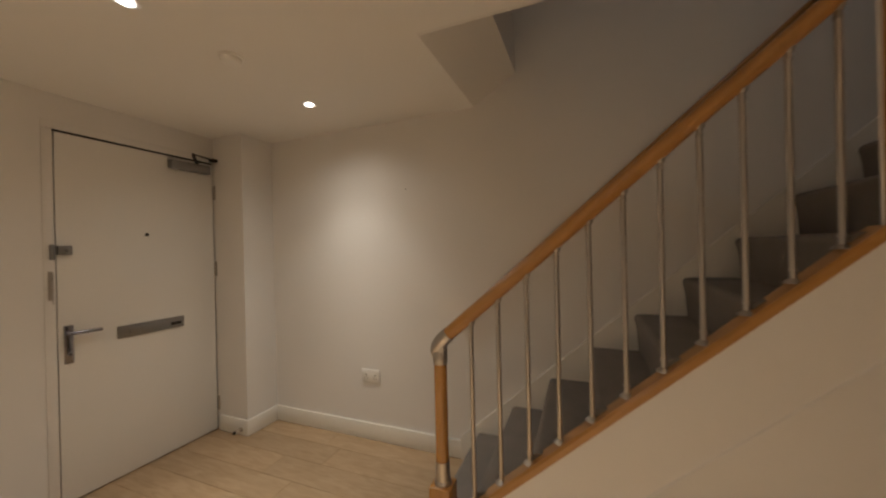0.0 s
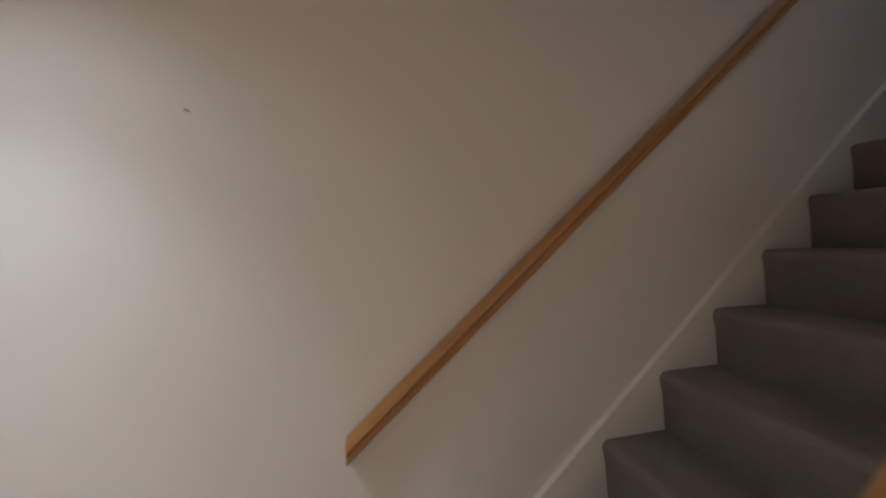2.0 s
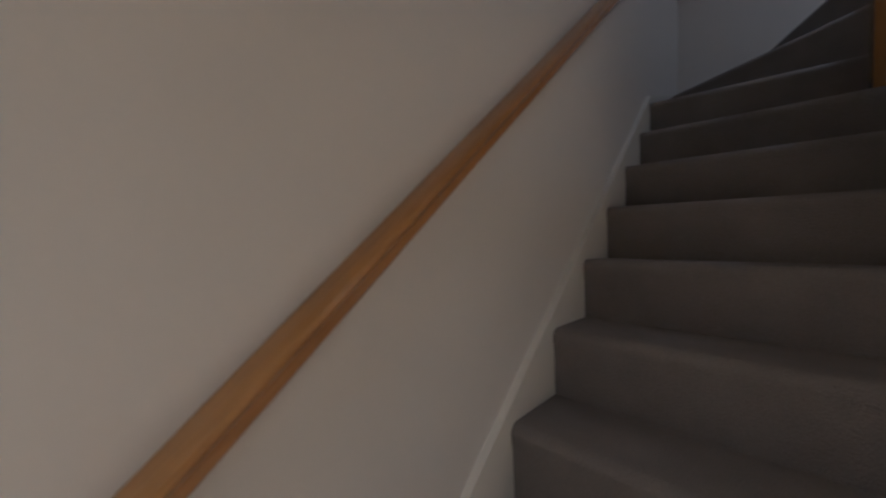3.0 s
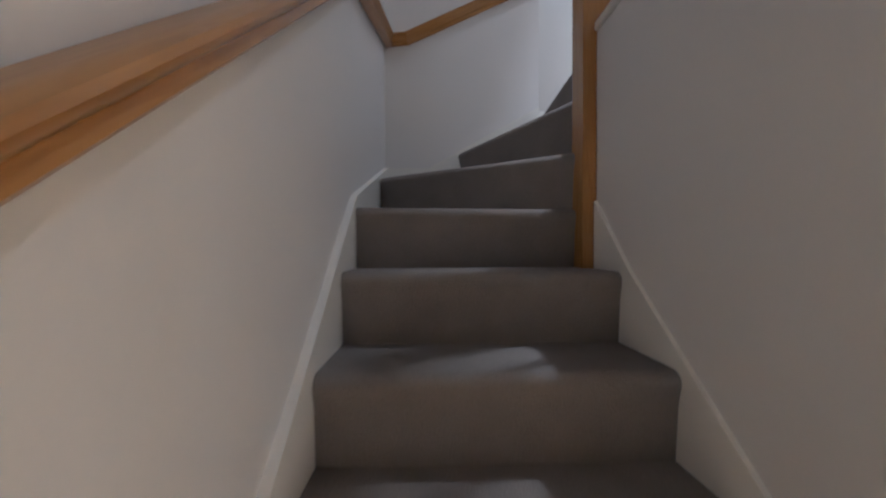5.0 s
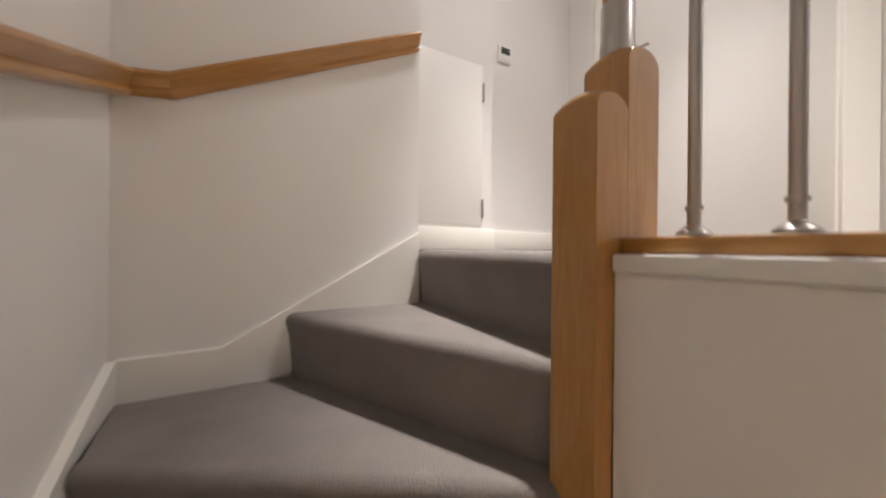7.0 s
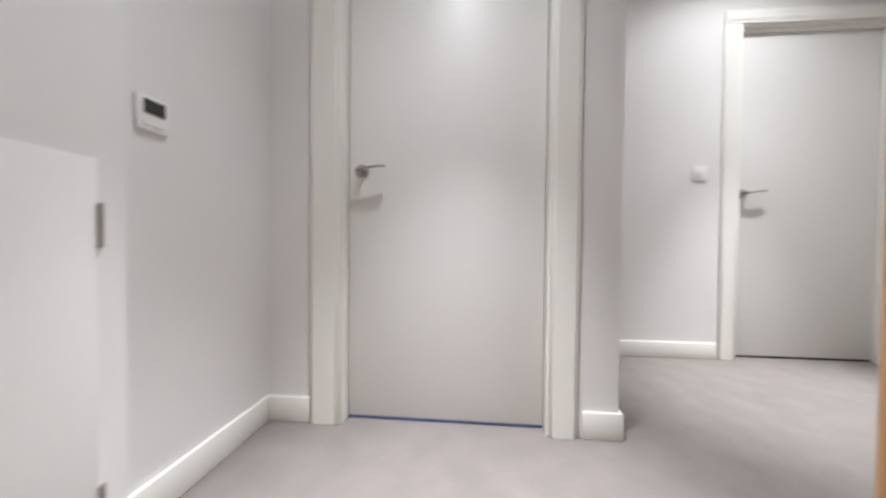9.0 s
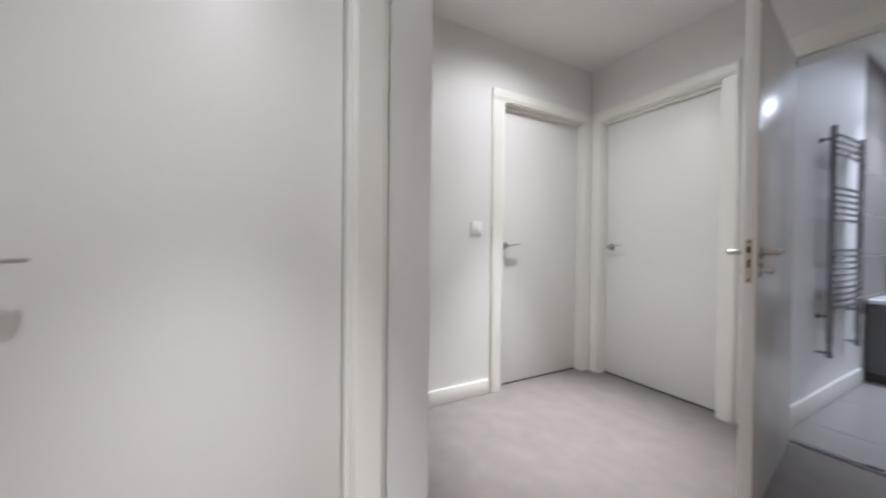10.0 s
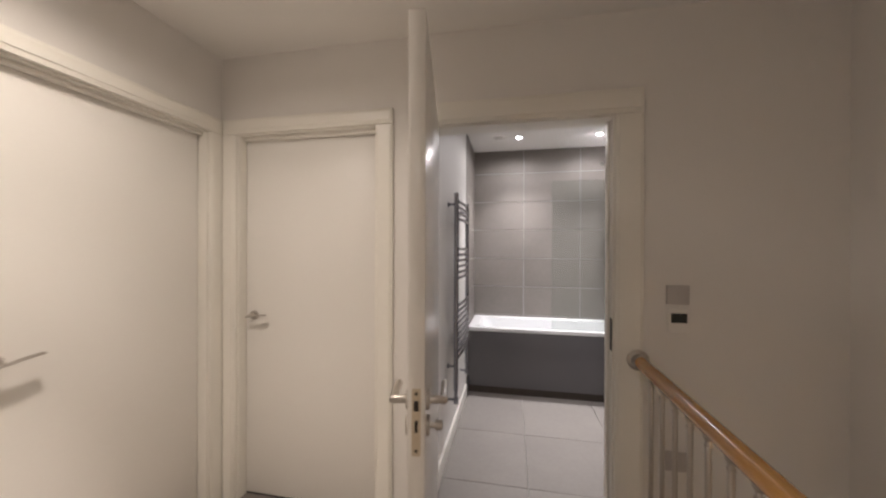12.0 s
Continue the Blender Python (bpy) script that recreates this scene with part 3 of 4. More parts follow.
bm = boxed(fx(1.142), fx(1.122), -0.016, -0.0085, 1.10, 1.25, bevel=0.003)
part("chain_plate", bm, STEEL, fd, "steel door chain plate")
bm = bmesh.new()
pts = [(fx(1.132) + 0.006 * math.sin(i * 1.3), -0.02 - 0.004 * math.sin(i * 0.9), 1.24 - i * 0.014) for i in range(12)]
for i, p in enumerate(pts):
    s = 0.004
    ring = [Vector(p) + Vector((0.005 * math.cos(a) * (1 if i % 2 else 0.2), 0.005 * math.cos(a) * (0.2 if i % 2 else 1), 0.008 * math.sin(a))) for a in [k * math.pi / 3 for k in range(7)]]
    for a, b in zip(ring, ring[1:]):
        rod(bm, a, b, 0.0012, 5)
part("door_chain", bm, STEEL, fd, "short steel door chain")
for zz in (1.78, 1.21, 0.20):
    bm = boxed(fw - 0.006, fw + 0.012, -0.011, -0.0, zz - 0.05, zz + 0.05, bevel=0.001, seg=1)
    rod(bm, (fw + 0.002, -0.012, zz - 0.052), (fw + 0.002, -0.012, zz + 0.052), 0.006, 10)
    part("hinge", bm, STEEL, fd)
bm = boxed(fx(0.56), fx(0.30), -0.05, 0.0, 1.905, 1.965, bevel=0.006)
part("door_closer", bm, DULL, fd, "grey metal overhead door closer")
bm = bmesh.new()
sweep(bm, [(fx(0.385), -0.03, 1.972), (fx(0.50), -0.17, 1.985)], [(-0.010, -0.003), (0.010, -0.003), (0.010, 0.003), (-0.010, 0.003)])
sweep(bm, [(fx(0.50), -0.17, 1.992), (fx(0.26), -0.04, 2.02)], [(-0.008, -0.003), (0.008, -0.003), (0.008, 0.003), (-0.008, 0.003)])
rod(bm, (fx(0.385), -0.03, 1.963), (fx(0.385), -0.03, 1.982), 0.010, 12)
rod(bm, (fx(0.50), -0.17, 1.98), (fx(0.50), -0.17, 1.998), 0.009, 12)
box(bm, fx(0.285), fx(0.24), -0.05, -0.0085, 2.008, 2.03, bevel=0.002)
part("closer_arm", bm, DARKMETAL, fd, "dark folding closer arm")

# small door to the cupboard
cd = thing("door_6", pose(0.835, 3.10, FLOOR2), "small white cupboard door with two steel hinges", "cupboard door", kind="structure")
part("leaf", boxed(0.0, 0.397, -0.005, 0.013, 0.115, 0.86, bevel=0.0015), DOORPAINT, cd)
for zz in (0.195, 0.735):
    bm = boxed(0.399, 0.408, -0.006, -0.001, zz - 0.04, zz + 0.04, bevel=0.001, seg=1)
    rod(bm, (0.4, -0.008, zz - 0.042), (0.4, -0.008, zz + 0.042), 0.005, 10)
    part("hinge", bm, STEEL, cd)

# ---- handrails and balustrades ----
RAIL = [(-0.048, -0.022), (-0.021, -0.023), (-0.014, -0.021), (-0.010, -0.017), (-0.011, -0.012), (-0.0135, -0.008), (-0.0135, -0.004), (-0.009, -0.001),
        (-0.002, 0.002), (0.005, 0.007), (0.007, 0.012), (0.004, 0.019), (-0.003, 0.023), (-0.014, 0.025), (-0.048, 0.024)]
RS = 0.889
wall_rail = thing("handrail", (0.0, 1.0, 0.9), "varnished oak handrail fixed along the stair walls", "handrail")
bm = bmesh.new()
RAIL_PATH = [(0.03, -0.116, 0.848), (0.03, 2.10, 0.848 + RS * 2.216), (0.03, FAR - 0.03, 3.103), (0.10, FAR - 0.03, 3.113), (0.81, FAR - 0.03, 3.447)]
sweep(bm, RAIL_PATH, RAIL)
bm.verts.ensure_lookup_table()
rings = [[v.co.copy() for v in bm.verts[k * len(RAIL):(k + 1) * len(RAIL)]] for k in range(len(RAIL_PATH))]
bm.free()
for v, (side, up) in zip(rings[0], RAIL):
    v.z += RS * (-0.116 - v.y)
    v.y = -0.116
for v in rings[-1]:
    v.z += 0.458 * (0.81 - v.x)
    v.x = 0.81
for ring in rings[2:]:
    for v, (side, up) in zip(ring, RAIL):
        v.z -= 0.016 if up < 0 else 0.0
for k, (mat, name) in enumerate(((OAK_SLOPE, "flight_rail"), (OAK_WIND, "winder_rail"), (OAK_X, "corner_piece"), (OAK_FAR, "upper_rail"))):
    bm = bmesh.new()
    a, b = ([bm.verts.new(wall_rail.matrix_world.inverted() @ v) for v in ring] for ring in rings[k:k + 2])
    for q in range(len(RAIL)):
        bm.faces.new((a[q], a[(q + 1) % len(RAIL)], b[(q + 1) % len(RAIL)], b[q]))
    bm.faces.new(a[::-1])
    bm.faces.new(b)
    part(name, bm, mat, wall_rail)

RX = 0.802
BX = 0.770                                  # lower balustrade
lowrail = lambda y: 0.375 + 0.895 * (y - 0.25)
toprail = lambda y: 0.965 + 0.865 * (y - 0.1)
bal = thing("balustrade", (BX, 0.1, 0), "oak and steel balustrade along the open stair flight", "balustrade")
def bpart(owner, name, bm, mat, label=""):
    bmesh.ops.transform(bm, matrix=owner.matrix_world.inverted(), verts=bm.verts[:])
    return part(name, bm, mat, owner, label)
SLOPED = [(-0.040, -0.012), (0.040, -0.012), (0.040, 0.008), (0.032, 0.016), (-0.032, 0.016), (-0.040, 0.008)]
bm = bmesh.new()
sweep(bm, [(BX, 0.12, lowrail(0.12) - 0.021), (BX, 1.36, lowrail(1.36) - 0.021)], SLOPED)
bpart(bal, "base_rail", bm, OAK_SLOPE, "varnished oak base rail")
bm = bmesh.new()
sweep(bm, [(BX, 0.105, toprail(0.105)), (BX, 1.36, toprail(1.36))], circle(0.0265, 22))
bpart(bal, "handrail", bm, OAK_SLOPE, "round varnished oak handrail")
bm = bmesh.new()
lathe(bm, (BX, 0.085, 0.47), (0, 0, 1), [(0, 0.026), (0.40, 0.026)])
bpart(bal, "newel_post", bm, OAK_UP, "round oak newel post")
bm = bmesh.new()
lathe(bm, (BX, 0.085, 0.385), (0, 0, 1), [(0, 0.034), (0.012, 0.034), (0.018, 0.029), (0.095, 0.029), (0.085, 0.027)])
bpart(bal, "newel_collar", bm, STEEL, "brushed steel collar")
bm = bmesh.new()
lathe(bm, (BX, 0.085, 0.865), (0, 0, 1), [(0, 0.0275), (0.004, 0.029), (0.046, 0.029), (0.049, 0.027)])
for side in (-1, 1):
    tab = [(0.062, 0.90), (0.108, 0.90), (0.108, 0.942), (0.103, 0.952), (0.085, 0.956), (0.067, 0.948), (0.062, 0.938)]
    prism(bm, tab, "x", BX + side * 0.009, BX + side * 0.022)
bpart(bal, "newel_clevis", bm, STEEL, "brushed steel clevis on the newel post")
bm = bmesh.new()
prism(bm, [(0.070, 0.915), (0.098, 0.915), (0.112, 0.975), (0.072, 0.972)], "x", BX - 0.0075, BX + 0.0075)
rod(bm, (BX - 0.024, 0.086, 0.934), (BX + 0.024, 0.086, 0.934), 0.006, 14)
tube(bm, [(BX, 0.124, toprail(0.124)), (BX, 0.108, toprail(0.108)), (BX, 0.088, toprail(0.088) - 0.003), (BX, 0.072, toprail(0.072) - 0.012), (BX, 0.062, toprail(0.062) - 0.026), (BX, 0.060, toprail(0.060) - 0.040)],
     (0.0285, 0.0290, 0.0290, 0.0265, 0.019, 0.008))
bpart(bal, "rail_elbow", bm, STEEL, "brushed steel handrail elbow")
bm = bmesh.new()
box(bm, BX - 0.045, BX + 0.045, 0.04, 0.13, 0.0, 0.388, bevel=0.008)
bpart(bal, "newel_base", bm, OAK_UP, "square oak newel base")
bm = bmesh.new()
box(bm, 0.7805, 0.826, 1.358, 1.425, 0.9, CEIL1 - 0.001, bevel=0.004)
bpart(bal, "end_post", bm, OAK_UP, "square oak end post")


def baluster(owner, x, y, z0, z1):
    bm = bmesh.new()
    lathe(bm, (x, y, z0), (0, 0, 1), [(0, 0.0085), (z1 - z0, 0.0085)], 16)
    b = bpart(owner, "baluster", bm, STEEL, "slim brushed steel baluster")
    bm = bmesh.new()
    lathe(bm, (x, y, z0 - 0.008), (0, 0, 1), [(0, 0.023), (0.003, 0.022), (0.008, 0.016), (0.014, 0.0085), (0.034, 0.0085), (0.035, 0.0112), (0.041, 0.0112), (0.042, 0.0092)], 18)
    f = bpart(owner, "baluster_foot", bm, STEEL)
    f.parent, f.matrix_parent_inverse = b, Matrix()
    bm = bmesh.new()
    lathe(bm, (x, y, z1 + 0.008), (0, 0, -1), [(0, 0.015), (0.008, 0.0145), (0.014, 0.012), (0.018, 0.007), (0.030, 0.007), (0.031, 0.0108), (0.036, 0.0108), (0.037, 0.0090)], 18)
    f = bpart(owner, "baluster_cap", bm, STEEL)
    f.parent, f.matrix_parent_inverse = b, Matrix()


for i in range(11):
    y = 0.216 + 0.1065 * i
    baluster(bal, BX, y, lowrail(y) + 0.008, toprail(y) - 0.031)

gd = thing("landing_guard", (RX, 0, FLOOR2), "oak and steel guard rail along the landing edge", "balustrade")
GZ = FLOOR2 + 0.935
bm = bmesh.new()
box(bm, RX - 0.034, RX + 0.034, YC + 0.001, 2.11, FLOOR2 - 0.001, FLOOR2 + 0.024, bevel=0.005)
bpart(gd, "base_rail", bm, OAK_Y, "varnished oak base rail")
bm = bmesh.new()
sweep(bm, [(RX - 0.024, YC + 0.04, GZ), (RX + 0.006, 2.12, GZ)], circle(0.027, 22))
bpart(gd, "handrail", bm, OAK_Y, "round varnished oak handrail")
bm = bmesh.new()
lathe(bm, (RX - 0.024, YC + 0.0225, GZ), (0, 1, 0), [(0, 0.046), (0.006, 0.046), (0.012, 0.040), (0.014, 0.031), (0.045, 0.030), (0.047, 0.028)], 28)
bpart(gd, "wall_rosette", bm, STEEL, "round brushed steel wall rosette")
for i in range(20):
    baluster(gd, RX + 0.002 - 0.0012 * i, 2.026 - 0.1052 * i, FLOOR2 + 0.034, GZ - 0.033)


def round_top_post(bm, x0, x1, y0, y1, z0, z1, n=12):
    """Square post with a top domed strongly across x and slightly across y."""
    r = (x1 - x0) / 2

    def top(u, v):
        return z1 - 0.62 * r * (1 - math.sqrt(max(0.0, 1 - u * u))) - 0.013 * v * v
    grid = [[bm.verts.new(((x0 + x1) / 2 + r * u, (y0 + y1) / 2 + (y1 - y0) / 2 * v, top(u, v)))
             for v in [2 * j / n - 1 for j in range(n + 1)]] for u in [-math.cos(math.pi * i / n) for i in range(n + 1)]]
    for i in range(n):
        for j in range(n):
            bm.faces.new((grid[i][j], grid[i + 1][j], grid[i + 1][j + 1], grid[i][j + 1]))
    low = {k: bm.verts.new((*grid[k[0]][k[1]].co.xy, z0)) for k in ((0, 0), (n, 0), (n, n), (0, n))}
    bm.faces.new([*low.values()])
    for a, b, edge in (((0, 0), (n, 0), [grid[i][0] for i in range(n + 1)]), ((n, 0), (n, n), grid[n]),
                       ((n, n), (0, n), [grid[i][n] for i in range(n, -1, -1)]), ((0, n), (0, 0), grid[0][::-1])):
        bm.faces.new([low[a], low[b], *edge[::-1]])
    return bm


nw = thing("newel", (0.745, 2.155, FLOOR2 - 1.0), "pair of tall oak newel posts with rounded tops", "newel post")
bm = bmesh.new()
round_top_post(bm, 0.709, 0.786, 2.112, 2.196, 1.72, FLOOR2 + 0.259)
bpart(nw, "front_post", bm, OAK_UP)
bm = bmesh.new()
round_top_post(bm, 0.787, 0.873, 2.112, 2.196, 1.72, FLOOR2 + 0.352)
bpart(nw, "rear_post", bm, OAK_UP)
bm = bmesh.new()
lathe(bm, (0.821, 2.155, FLOOR2 + 0.325), (0, 0, 1), [(0, 0.029), (0.030, 0.029), (0.036, 0.0275), (0.104, 0.0275), (0.107, 0.026)])
bpart(nw, "newel_collar", bm, STEEL, "brushed steel collar")
bm = bmesh.new()
lathe(bm, (0.821, 2.155, FLOOR2 + 0.428), (0, 0, 1), [(0, 0.025), (0.48, 0.025)])
bpart(nw, "newel_spindle", bm, OAK_UP, "round oak upper newel")
bm = bmesh.new()
lathe(bm, (0.821, 2.155, FLOOR2 + 0.90), (0, 0, 1), [(0, 0.029), (0.03, 0.031), (0.065, 0.028), (0.072, 0.012)])
bpart(nw, "newel_cap", bm, STEEL)

# ---- bathroom ----
BX0, BX1, BY = 0.05, 1.765, -2.54
structure("floor_bathroom", boxed(BX0 - 0.1, BX1 + 0.12, BY - 0.12, YC - 0.022, FLOOR2 - 0.19, FLOOR2 - 0.010), GROUT, "bathroom floor of large grey tiles", "floor")
structure("wall_bathroom_side", boxed(BX1, BX1 + 0.12, BY, YC - 0.121, FLOOR2 - 0.009, BATH_CEIL), PAINT, "white-painted bathroom wall behind the towel rail", "wall")
structure("wall_bathroom_back", boxed(BX0 - 0.1, BX1 + 0.12, BY - 0.12, BY, FLOOR2 - 0.009, BATH_CEIL), GROUT, "bathroom wall of large grey tiles over the bath", "wall")
structure("wall_bathroom_west", boxed(BX0 - 0.12, BX0, BY, YC - 0.121, FLOOR2 - 0.009, BATH_CEIL), TILE, "plain grey-tiled bathroom wall", "wall")
structure("ceiling_bathroom", boxed(BX0 - 0.12, BX1 + 0.12, BY - 0.12, YC - 0.121, BATH_CEIL, BATH_CEIL + 0.1), CEILING, "plain white bathroom ceiling", "ceiling")
back, fl = bpy.data.objects["wall_bathroom_back"], bpy.data.objects["floor_bathroom"]
zs = [3.22, 3.3535, 3.678, 4.0025, 4.327, 4.6515, 4.976, BATH_CEIL]
xs = [1.7635, 1.196, 0.585, BX0 + 0.001]
for z0, z1 in zip(zs, zs[1:]):
    for x1, x0 in zip(xs, xs[1:]):
        part("tile", boxed(x0 + 0.0025, x1 - 0.0025, BY, BY + 0.004, z0 + 0.0025, z1 - 0.0025, bevel=0.001, seg=1), TILE, back)
    for y0, y1 in ((BY + 0.011, -1.93), (-1.93, -1.80)):
        part("tile", boxed(BX1 - 0.004, BX1, y0 + 0.0025, y1 - 0.0025, z0 + 0.0025, z1 - 0.0025, bevel=0.0012, seg=1), TILE, bpy.data.objects["wall_bathroom_side"])
fxs = [BX0, 0.613, 1.226, BX1 - 0.001]
fys = [BY + 0.01, -1.80, -1.19, -0.58, YC - 0.045]
for x0, x1 in zip(fxs, fxs[1:]):
    for y0, y1 in zip(fys, fys[1:]):
        part("tile", boxed(x0 + 0.0015, x1 - 0.0015, y0 + 0.0015, y1 - 0.0015, FLOOR2 - 0.0098, FLOOR2, bevel=0.001, seg=1), FLOORTILE, fl)
skirting("baseboard_bathroom", [(BX1 - 0.018, BX1, -1.80, YC - 0.125)], FLOOR2, 0.12)

bath = thing("bathtub", (0.9, -2.2, FLOOR2), "white bathtub with a plain dark grey side panel", "bathtub")
RZ, Y0, Y1 = 3.34, BY + 0.011, -1.88
bm = bmesh.new()
def loop(x0, x1, y0, y1, z, r, seg=6):
    pts = []
    for cx, cy, a0 in ((x1 - r, y1 - r, 0), (x0 + r, y1 - r, 90), (x0 + r, y0 + r, 180), (x1 - r, y0 + r, 270)):
        for k in range(seg + 1):
            a = radians(a0 + 90 * k / seg)
            pts.append(bm.verts.new((cx + r * math.cos(a), cy + r * math.sin(a), z)))
    return pts
X0, X1 = BX0 + 0.002, BX1 - 0.012
loops = [loop(X0, X1, Y0, Y1, RZ - 0.035, 0.01), loop(X0, X1, Y0, Y1, RZ - 0.006, 0.01), loop(X0 + 0.006, X1 - 0.006, Y0 + 0.006, Y1 - 0.006, RZ, 0.01),
         loop(X0 + 0.09, X1 - 0.09, Y0 + 0.06, Y1 - 0.06, RZ - 0.002, 0.10), loop(X0 + 0.10, X1 - 0.10, Y0 + 0.07, Y1 - 0.07, RZ - 0.012, 0.10),
         loop(X0 + 0.16, X1 - 0.22, Y0 + 0.11, Y1 - 0.11, RZ - 0.36, 0.12), loop(X0 + 0.24, X1 - 0.30, Y0 + 0.17, Y1 - 0.17, RZ - 0.40, 0.10)]
for a, b in zip(loops, loops[1:]):
    for i in range(len(a)):
        bm.faces.new((a[i], a[(i + 1) % len(a)], b[(i + 1) % len(a)], b[i]))
bm.faces.new(loops[-1])
bpart(bath, "tub", bm, ENAMEL)
bpart(bath, "side_panel", boxed(X0, X1, Y1 - 0.03, Y1 - 0.012, FLOOR2 + 0.075, RZ - 0.0355, bevel=0.002), PANEL, "matt dark grey bath panel")
bpart(bath, "plinth", boxed(X0, X1, Y1 - 0.05, Y1 - 0.035, FLOOR2 + 0.001, FLOOR2 + 0.08), PLINTH, "dark brown plinth")
for x, z in ((X1 - 0.03, RZ - 0.09), (X1 - 0.03, FLOOR2 + 0.14)):
    bm = bmesh.new()
    lathe(bm, (x, Y1 - 0.012, z), (0, 1, 0), [(0, 0.007), (0.003, 0.006), (0.005, 0.002)], 12)
    bpart(bath, "screw_cap", bm, CHROME)

gl = thing("shower_screen", (0.5, -1.91, RZ), "clear glass shower screen standing on the bath rim", "shower screen")
bm = boxed(0.06, 0.955, -1.918, -1.912, RZ + 0.001, RZ + 1.42, bevel=0.0015, seg=1)
g = bpart(gl, "pane", bm, GLASS)
g.visible_shadow = False
bpart(gl, "wall_channel", boxed(0.052, 0.075, -1.926, -1.904, RZ + 0.001, RZ + 1.42, bevel=0.002), CHROME)

sh = thing("overhead_shower", (0.30, -2.2, 4.93), "flat chrome rain shower head on an arm", "shower head")
bm = bmesh.new()
lathe(bm, (0.372, -2.14, 4.955), (0, 0, 1), [(0, 0.10), (0.008, 0.10), (0.012, 0.02), (0.03, 0.012)], 28)
bpart(sh, "rose", bm, CHROME)
bm = bmesh.new()
sweep(bm, [(BX0 + 0.001, -2.14, 5.01), (0.33, -2.14, 5.01), (0.372, -2.14, 4.98)], circle(0.011, 12))
bpart(sh, "arm", bm, CHROME)

tr = thing("towel_radiator", (1.70, -1.1, 3.2), "chrome ladder towel radiator on the bathroom wall", "towel radiator")
TX, TY0, TY1, TZ0, TZ1 = 1.705, -0.83, -1.42, 3.13, 4.50
for y in (TY0, TY1):
    bm = bmesh.new()
    lathe(bm, (TX, y, TZ0), (0, 0, 1), [(0, 0.010), (0.004, 0.016), (TZ1 - TZ0 - 0.004, 0.016), (TZ1 - TZ0, 0.010)], 18)
    bpart(tr, "upright", bm, RAILCHROME)
bars = [4.44, 4.40, 4.36, 4.32, 4.11, 4.07, 4.03, 3.99, 3.95, 3.91, 3.72, 3.68, 3.64, 3.60, 3.56, 3.52, 3.48, 3.44, 3.40, 3.36]
for z in bars:
    bm = bmesh.new()
    pts = [(TX - 0.012 - 0.014 * math.sin(math.pi * k / 8), TY0 + (TY1 - TY0) * k / 8, z) for k in range(9)]
    sweep(bm, pts, circle(0.0105, 12))
    bpart(tr, "bar", bm, RAILCHROME)
for y, z in ((TY0, 4.42), (TY1, 4.42), (TY0, 3.30), (TY1, 3.30)):
    bm = bmesh.new()
    rod(bm, (TX, y, z), (BX1 - 0.001, y, z), 0.009, 12)
    lathe(bm, (BX1 - 0.001, y, z), (-1, 0, 0), [(0, 0.018), (0.006, 0.018), (0.010, 0.010)], 16)
    bpart(tr, "bracket", bm, RAILCHROME)
for y in (TY0, TY1):
    bm = bmesh.new()
    lathe(bm, (TX, y, TZ0 - 0.085), (0, 0, 1), [(0, 0.016), (0.035, 0.018), (0.04, 0.012), (0.085, 0.011)], 16)
    rod(bm, (TX, y, TZ0 - 0.06), (BX1 - 0.001, y, TZ0 - 0.06), 0.008, 12)
    bpart(tr, "valve", bm, RAILCHROME)

# ---- ceiling fittings, plates and small things ----


def downlight(x, y, z, face, label):
    d = thing("downlight", (x, y, z), label, "downlight", "recessed ceiling lights")
    bm = bmesh.new()
    lathe(bm, (0, 0, 0.0), (0, 0, -1), [(0, 0.044), (0.002, 0.044), (0.005, 0.040), (0.004, 0.030), (0.001, 0.029)], 32)
    part("bezel", bm, PLASTIC, d)
    bm = bmesh.new()
    lathe(bm, (0, 0, -0.0055), (0, 0, -1), [(0, 0.023), (0.002, 0.022)], 24)
    part("lamp", bm, face, d, "glowing lamp face")
    return d


# fill lamps added out of view get fittings like the others
for x, y in HALL_LAMPS_AND_FILL:
    downlight(x, y, CEIL1, DOWN_WARM, "small round recessed downlight, lit, in the hall ceiling; three of five are added unseen")
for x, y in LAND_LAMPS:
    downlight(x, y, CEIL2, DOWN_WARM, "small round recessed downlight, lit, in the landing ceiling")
for x, y in BATH_LAMPS_AND_FILL:
    downlight(x, y, BATH_CEIL, DOWN_COOL, "small round recessed downlight, lit, in the bathroom ceiling; one of three is added unseen")

sm = thing("smoke_alarm", (0.965, -0.80, CEIL1), "round white plastic smoke alarm on the hall ceiling", "smoke alarm")
bm = bmesh.new()
lathe(bm, (0, 0, 0), (0, 0, -1), [(0, 0.050), (0.006, 0.050), (0.008, 0.045)], 32)
part("base", bm, PLASTIC, sm)
bm = bmesh.new()
lathe(bm, (0, 0, -0.008), (0, 0, -1), [(0, 0.043), (0.014, 0.041), (0.020, 0.034), (0.021, 0.012), (0.022, 0.005)], 32)
part("cover", bm, PLASTIC, sm)

vt = thing("ceiling_vent", (1.45, -2.06, BATH_CEIL), "round white extract vent in the bathroom ceiling", "vent")
bm = bmesh.new()
lathe(bm, (0, 0, 0), (0, 0, -1), [(0, 0.075), (0.004, 0.075), (0.010, 0.066), (0.006, 0.058), (0.002, 0.056)], 32)
part("ring", bm, PLASTIC, vt)
bm = bmesh.new()
lathe(bm, (0, 0, -0.004), (0, 0, -1), [(0, 0.048), (0.012, 0.050), (0.016, 0.044), (0.017, 0.01)], 32)
part("disc", bm, PLASTIC, vt)


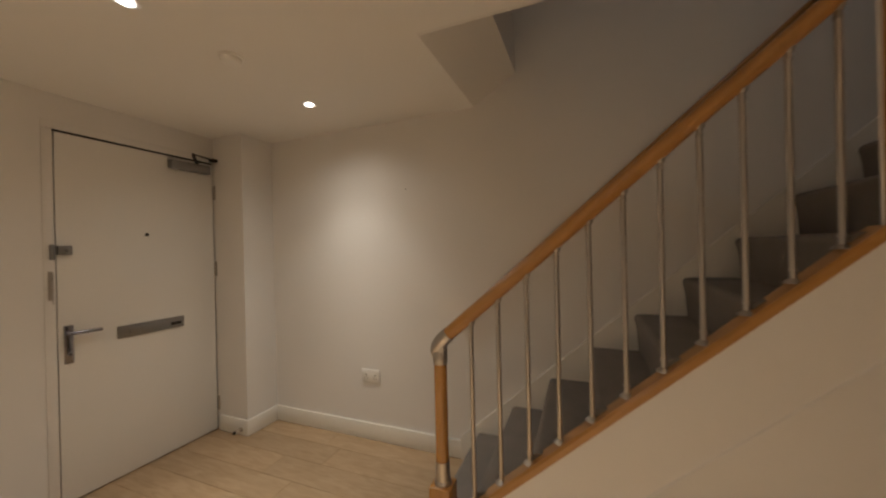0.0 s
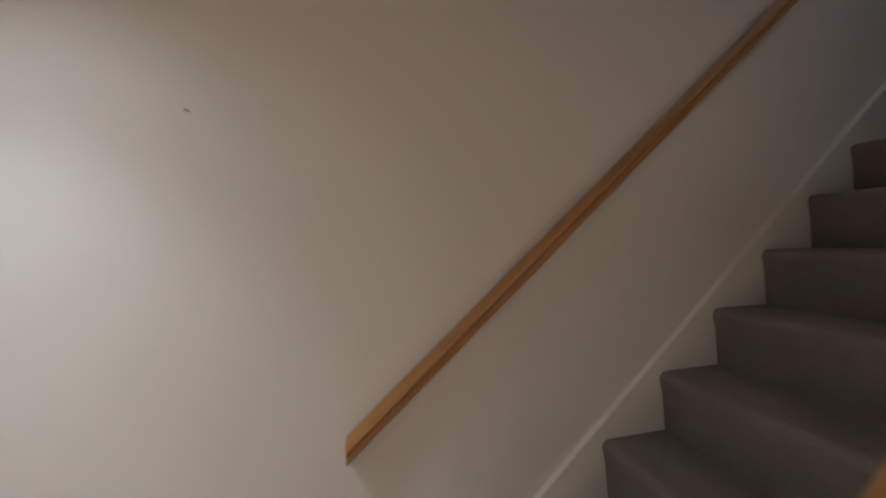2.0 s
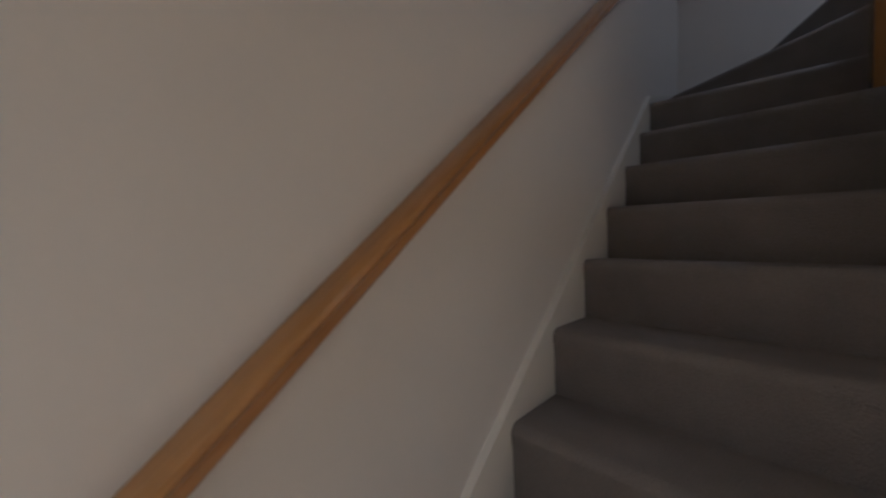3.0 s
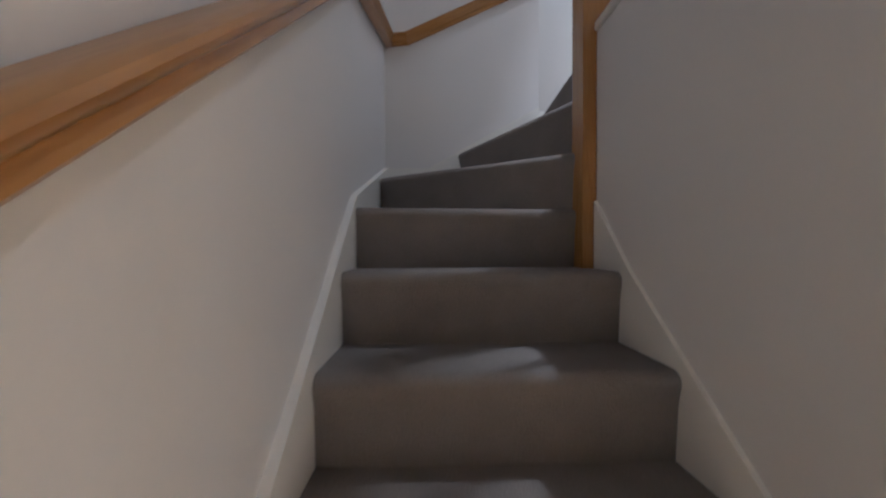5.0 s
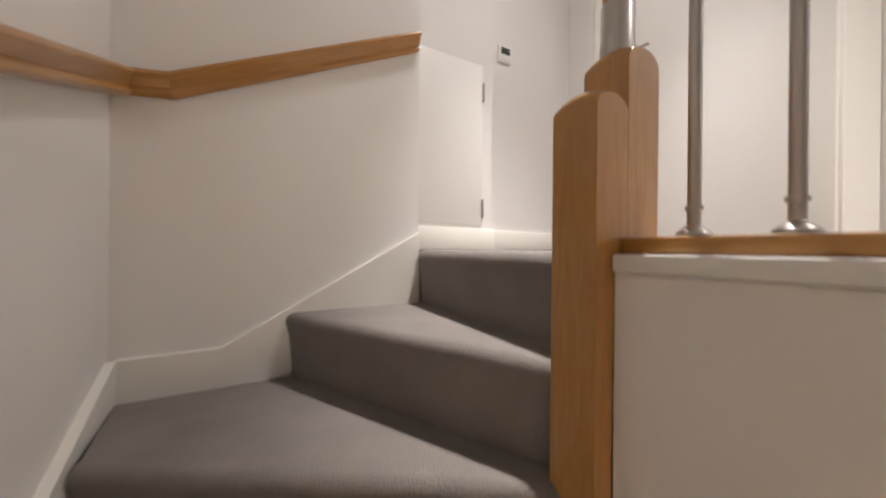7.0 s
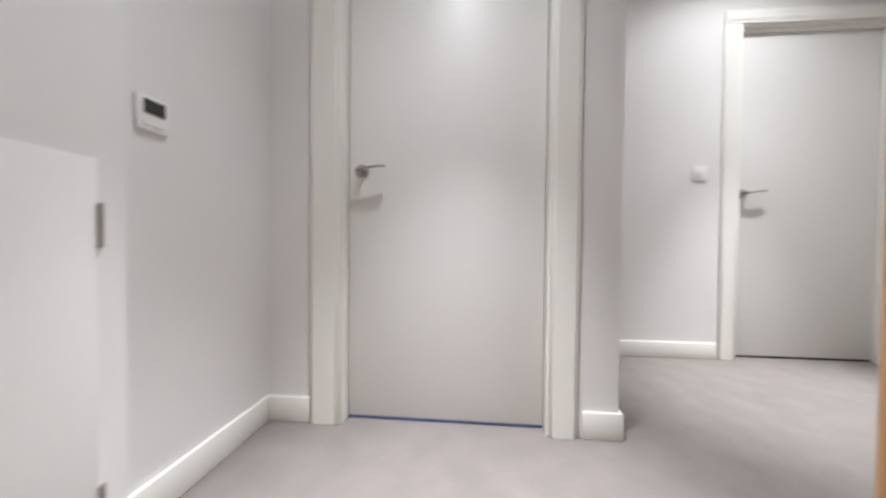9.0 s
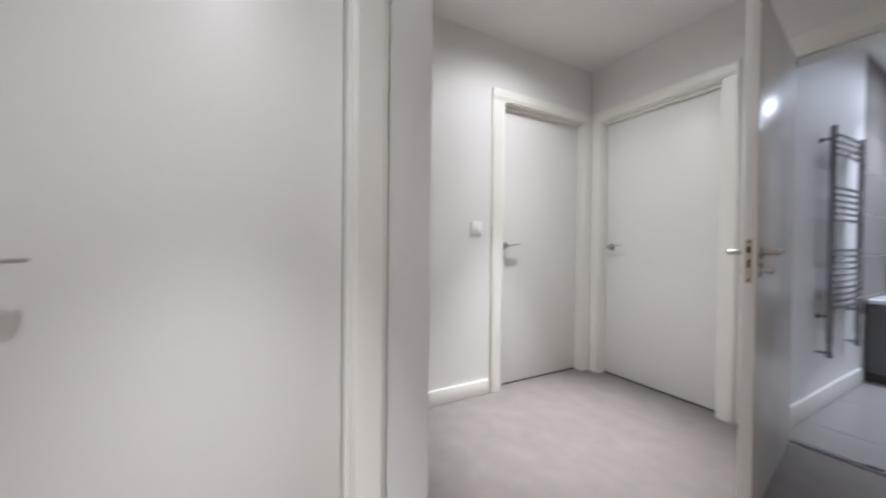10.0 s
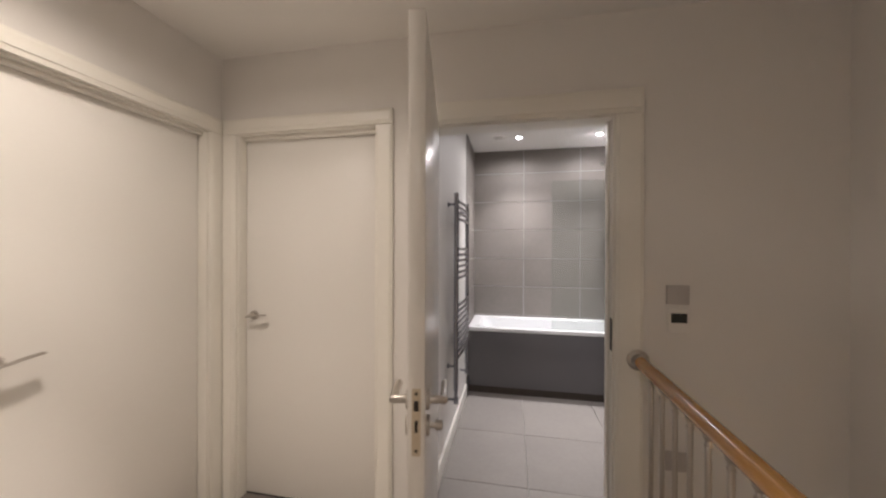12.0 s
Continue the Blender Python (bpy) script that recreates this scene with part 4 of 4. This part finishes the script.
def plate(name, at, w, h, label, category):
    """A wall plate; local x along the wall, z up, front towards -y."""
    p = thing(name, at, label, category)
    part("plate", boxed(-w / 2, w / 2, -0.010, -0.0002, -h / 2, h / 2, bevel=0.003), PLASTIC, p)
    return p


so = plate("socket", pose(WALL_S, -0.77, 0.446, 0, 0, 90), 0.146, 0.086, "white double power socket low on the hall wall", "power socket")
for x in (-0.036, 0.036):
    part("rocker", boxed(x - 0.007, x + 0.007, -0.0135, -0.0105, 0.012, 0.030, bevel=0.001, seg=1), PLASTIC, so)
    bm = boxed(x - 0.004, x + 0.004, -0.0112, -0.0102, 0.0, 0.008)
    for dx in (-0.011, 0.011):
        box(bm, x + dx - 0.0035, x + dx + 0.0035, -0.0112, -0.0102, -0.022, -0.017)
    part("pin_hole", bm, DARKMETAL, so)

sw = plate("light_switch", pose(XB, 1.0, 3.845, 0, 0, -90), 0.086, 0.086, "white single light switch on the landing wall", "light switch")
part("rocker", boxed(-0.012, 0.012, -0.0145, -0.0105, -0.016, 0.016, bevel=0.0015), PLASTIC, sw)
so2 = plate("socket", pose(XB, 1.57, 3.15, 0, 0, -90), 0.146, 0.086, "white double power socket low on the landing wall", "power socket")
for x in (-0.036, 0.036):
    part("rocker", boxed(x - 0.007, x + 0.007, -0.0135, -0.0105, 0.012, 0.030, bevel=0.001, seg=1), PLASTIC, so2)

th = plate("thermostat", pose(1.444, 3.2, 3.71), 0.086, 0.086, "white wall thermostat with a small dark display", "thermostat")
part("display", boxed(-0.027, 0.033, -0.0118, -0.0102, -0.002, 0.034, bevel=0.0008, seg=1), DARKGLASS, th)
part("button_row", boxed(-0.025, 0.03, -0.0118, -0.0102, -0.030, -0.022), PLASTIC, th)
th2 = plate("thermostat", pose(0.608, YC, 3.80, 0, 0, 180), 0.086, 0.105, "white wall thermostat with a small dark display", "thermostat")
part("display", boxed(-0.032, 0.032, -0.0118, -0.0102, -0.008, 0.034, bevel=0.0008, seg=1), DARKGLASS, th2)
for z in (3.915, 3.18):
    bp = thing("blank_plate", pose(0.612, YC, z, 0, 0, 180), "blank pale grey wall plate on the landing wall", "wall plate")
    part("plate", boxed(-0.046, 0.046, -0.009, -0.0002, -0.043, 0.043, bevel=0.003), GREYPLATE, bp)
    bm = bmesh.new()
    lathe(bm, (0, -0.009, 0), (0, -1, 0), [(0, 0.008), (0.002, 0.007)], 14)
    part("cable_outlet", bm, GREYPLATE, bp)

ds = thing("door_stop", (0.252, -1.70, 0), "small steel door stop on the hall floor", "door stop")
bm = bmesh.new()
lathe(bm, (0.012, 0.0, 0.045), (1, 0.0, 0), [(0, 0.016), (0.004, 0.016), (0.006, 0.008), (0.05, 0.008)], 16)
part("stem", bm, STEEL, ds)
bm = bmesh.new()
lathe(bm, (0.06, 0.0, 0.045), (1, 0, 0), [(0, 0.011), (0.014, 0.011), (0.016, 0.008)], 16)
part("rubber_tip", bm, DARKMETAL, ds, "black rubber tip")

nail = thing("nail", (WALL_S, -0.465, 1.726), "tiny steel nail stuck in the white wall", "nail")
bm = bmesh.new()
lathe(bm, (0, 0, 0), (1, 0, 0), [(0, 0.002), (0.008, 0.002), (0.0085, 0.004), (0.0095, 0.004)], 10)
part("head", bm, DULL, nail)
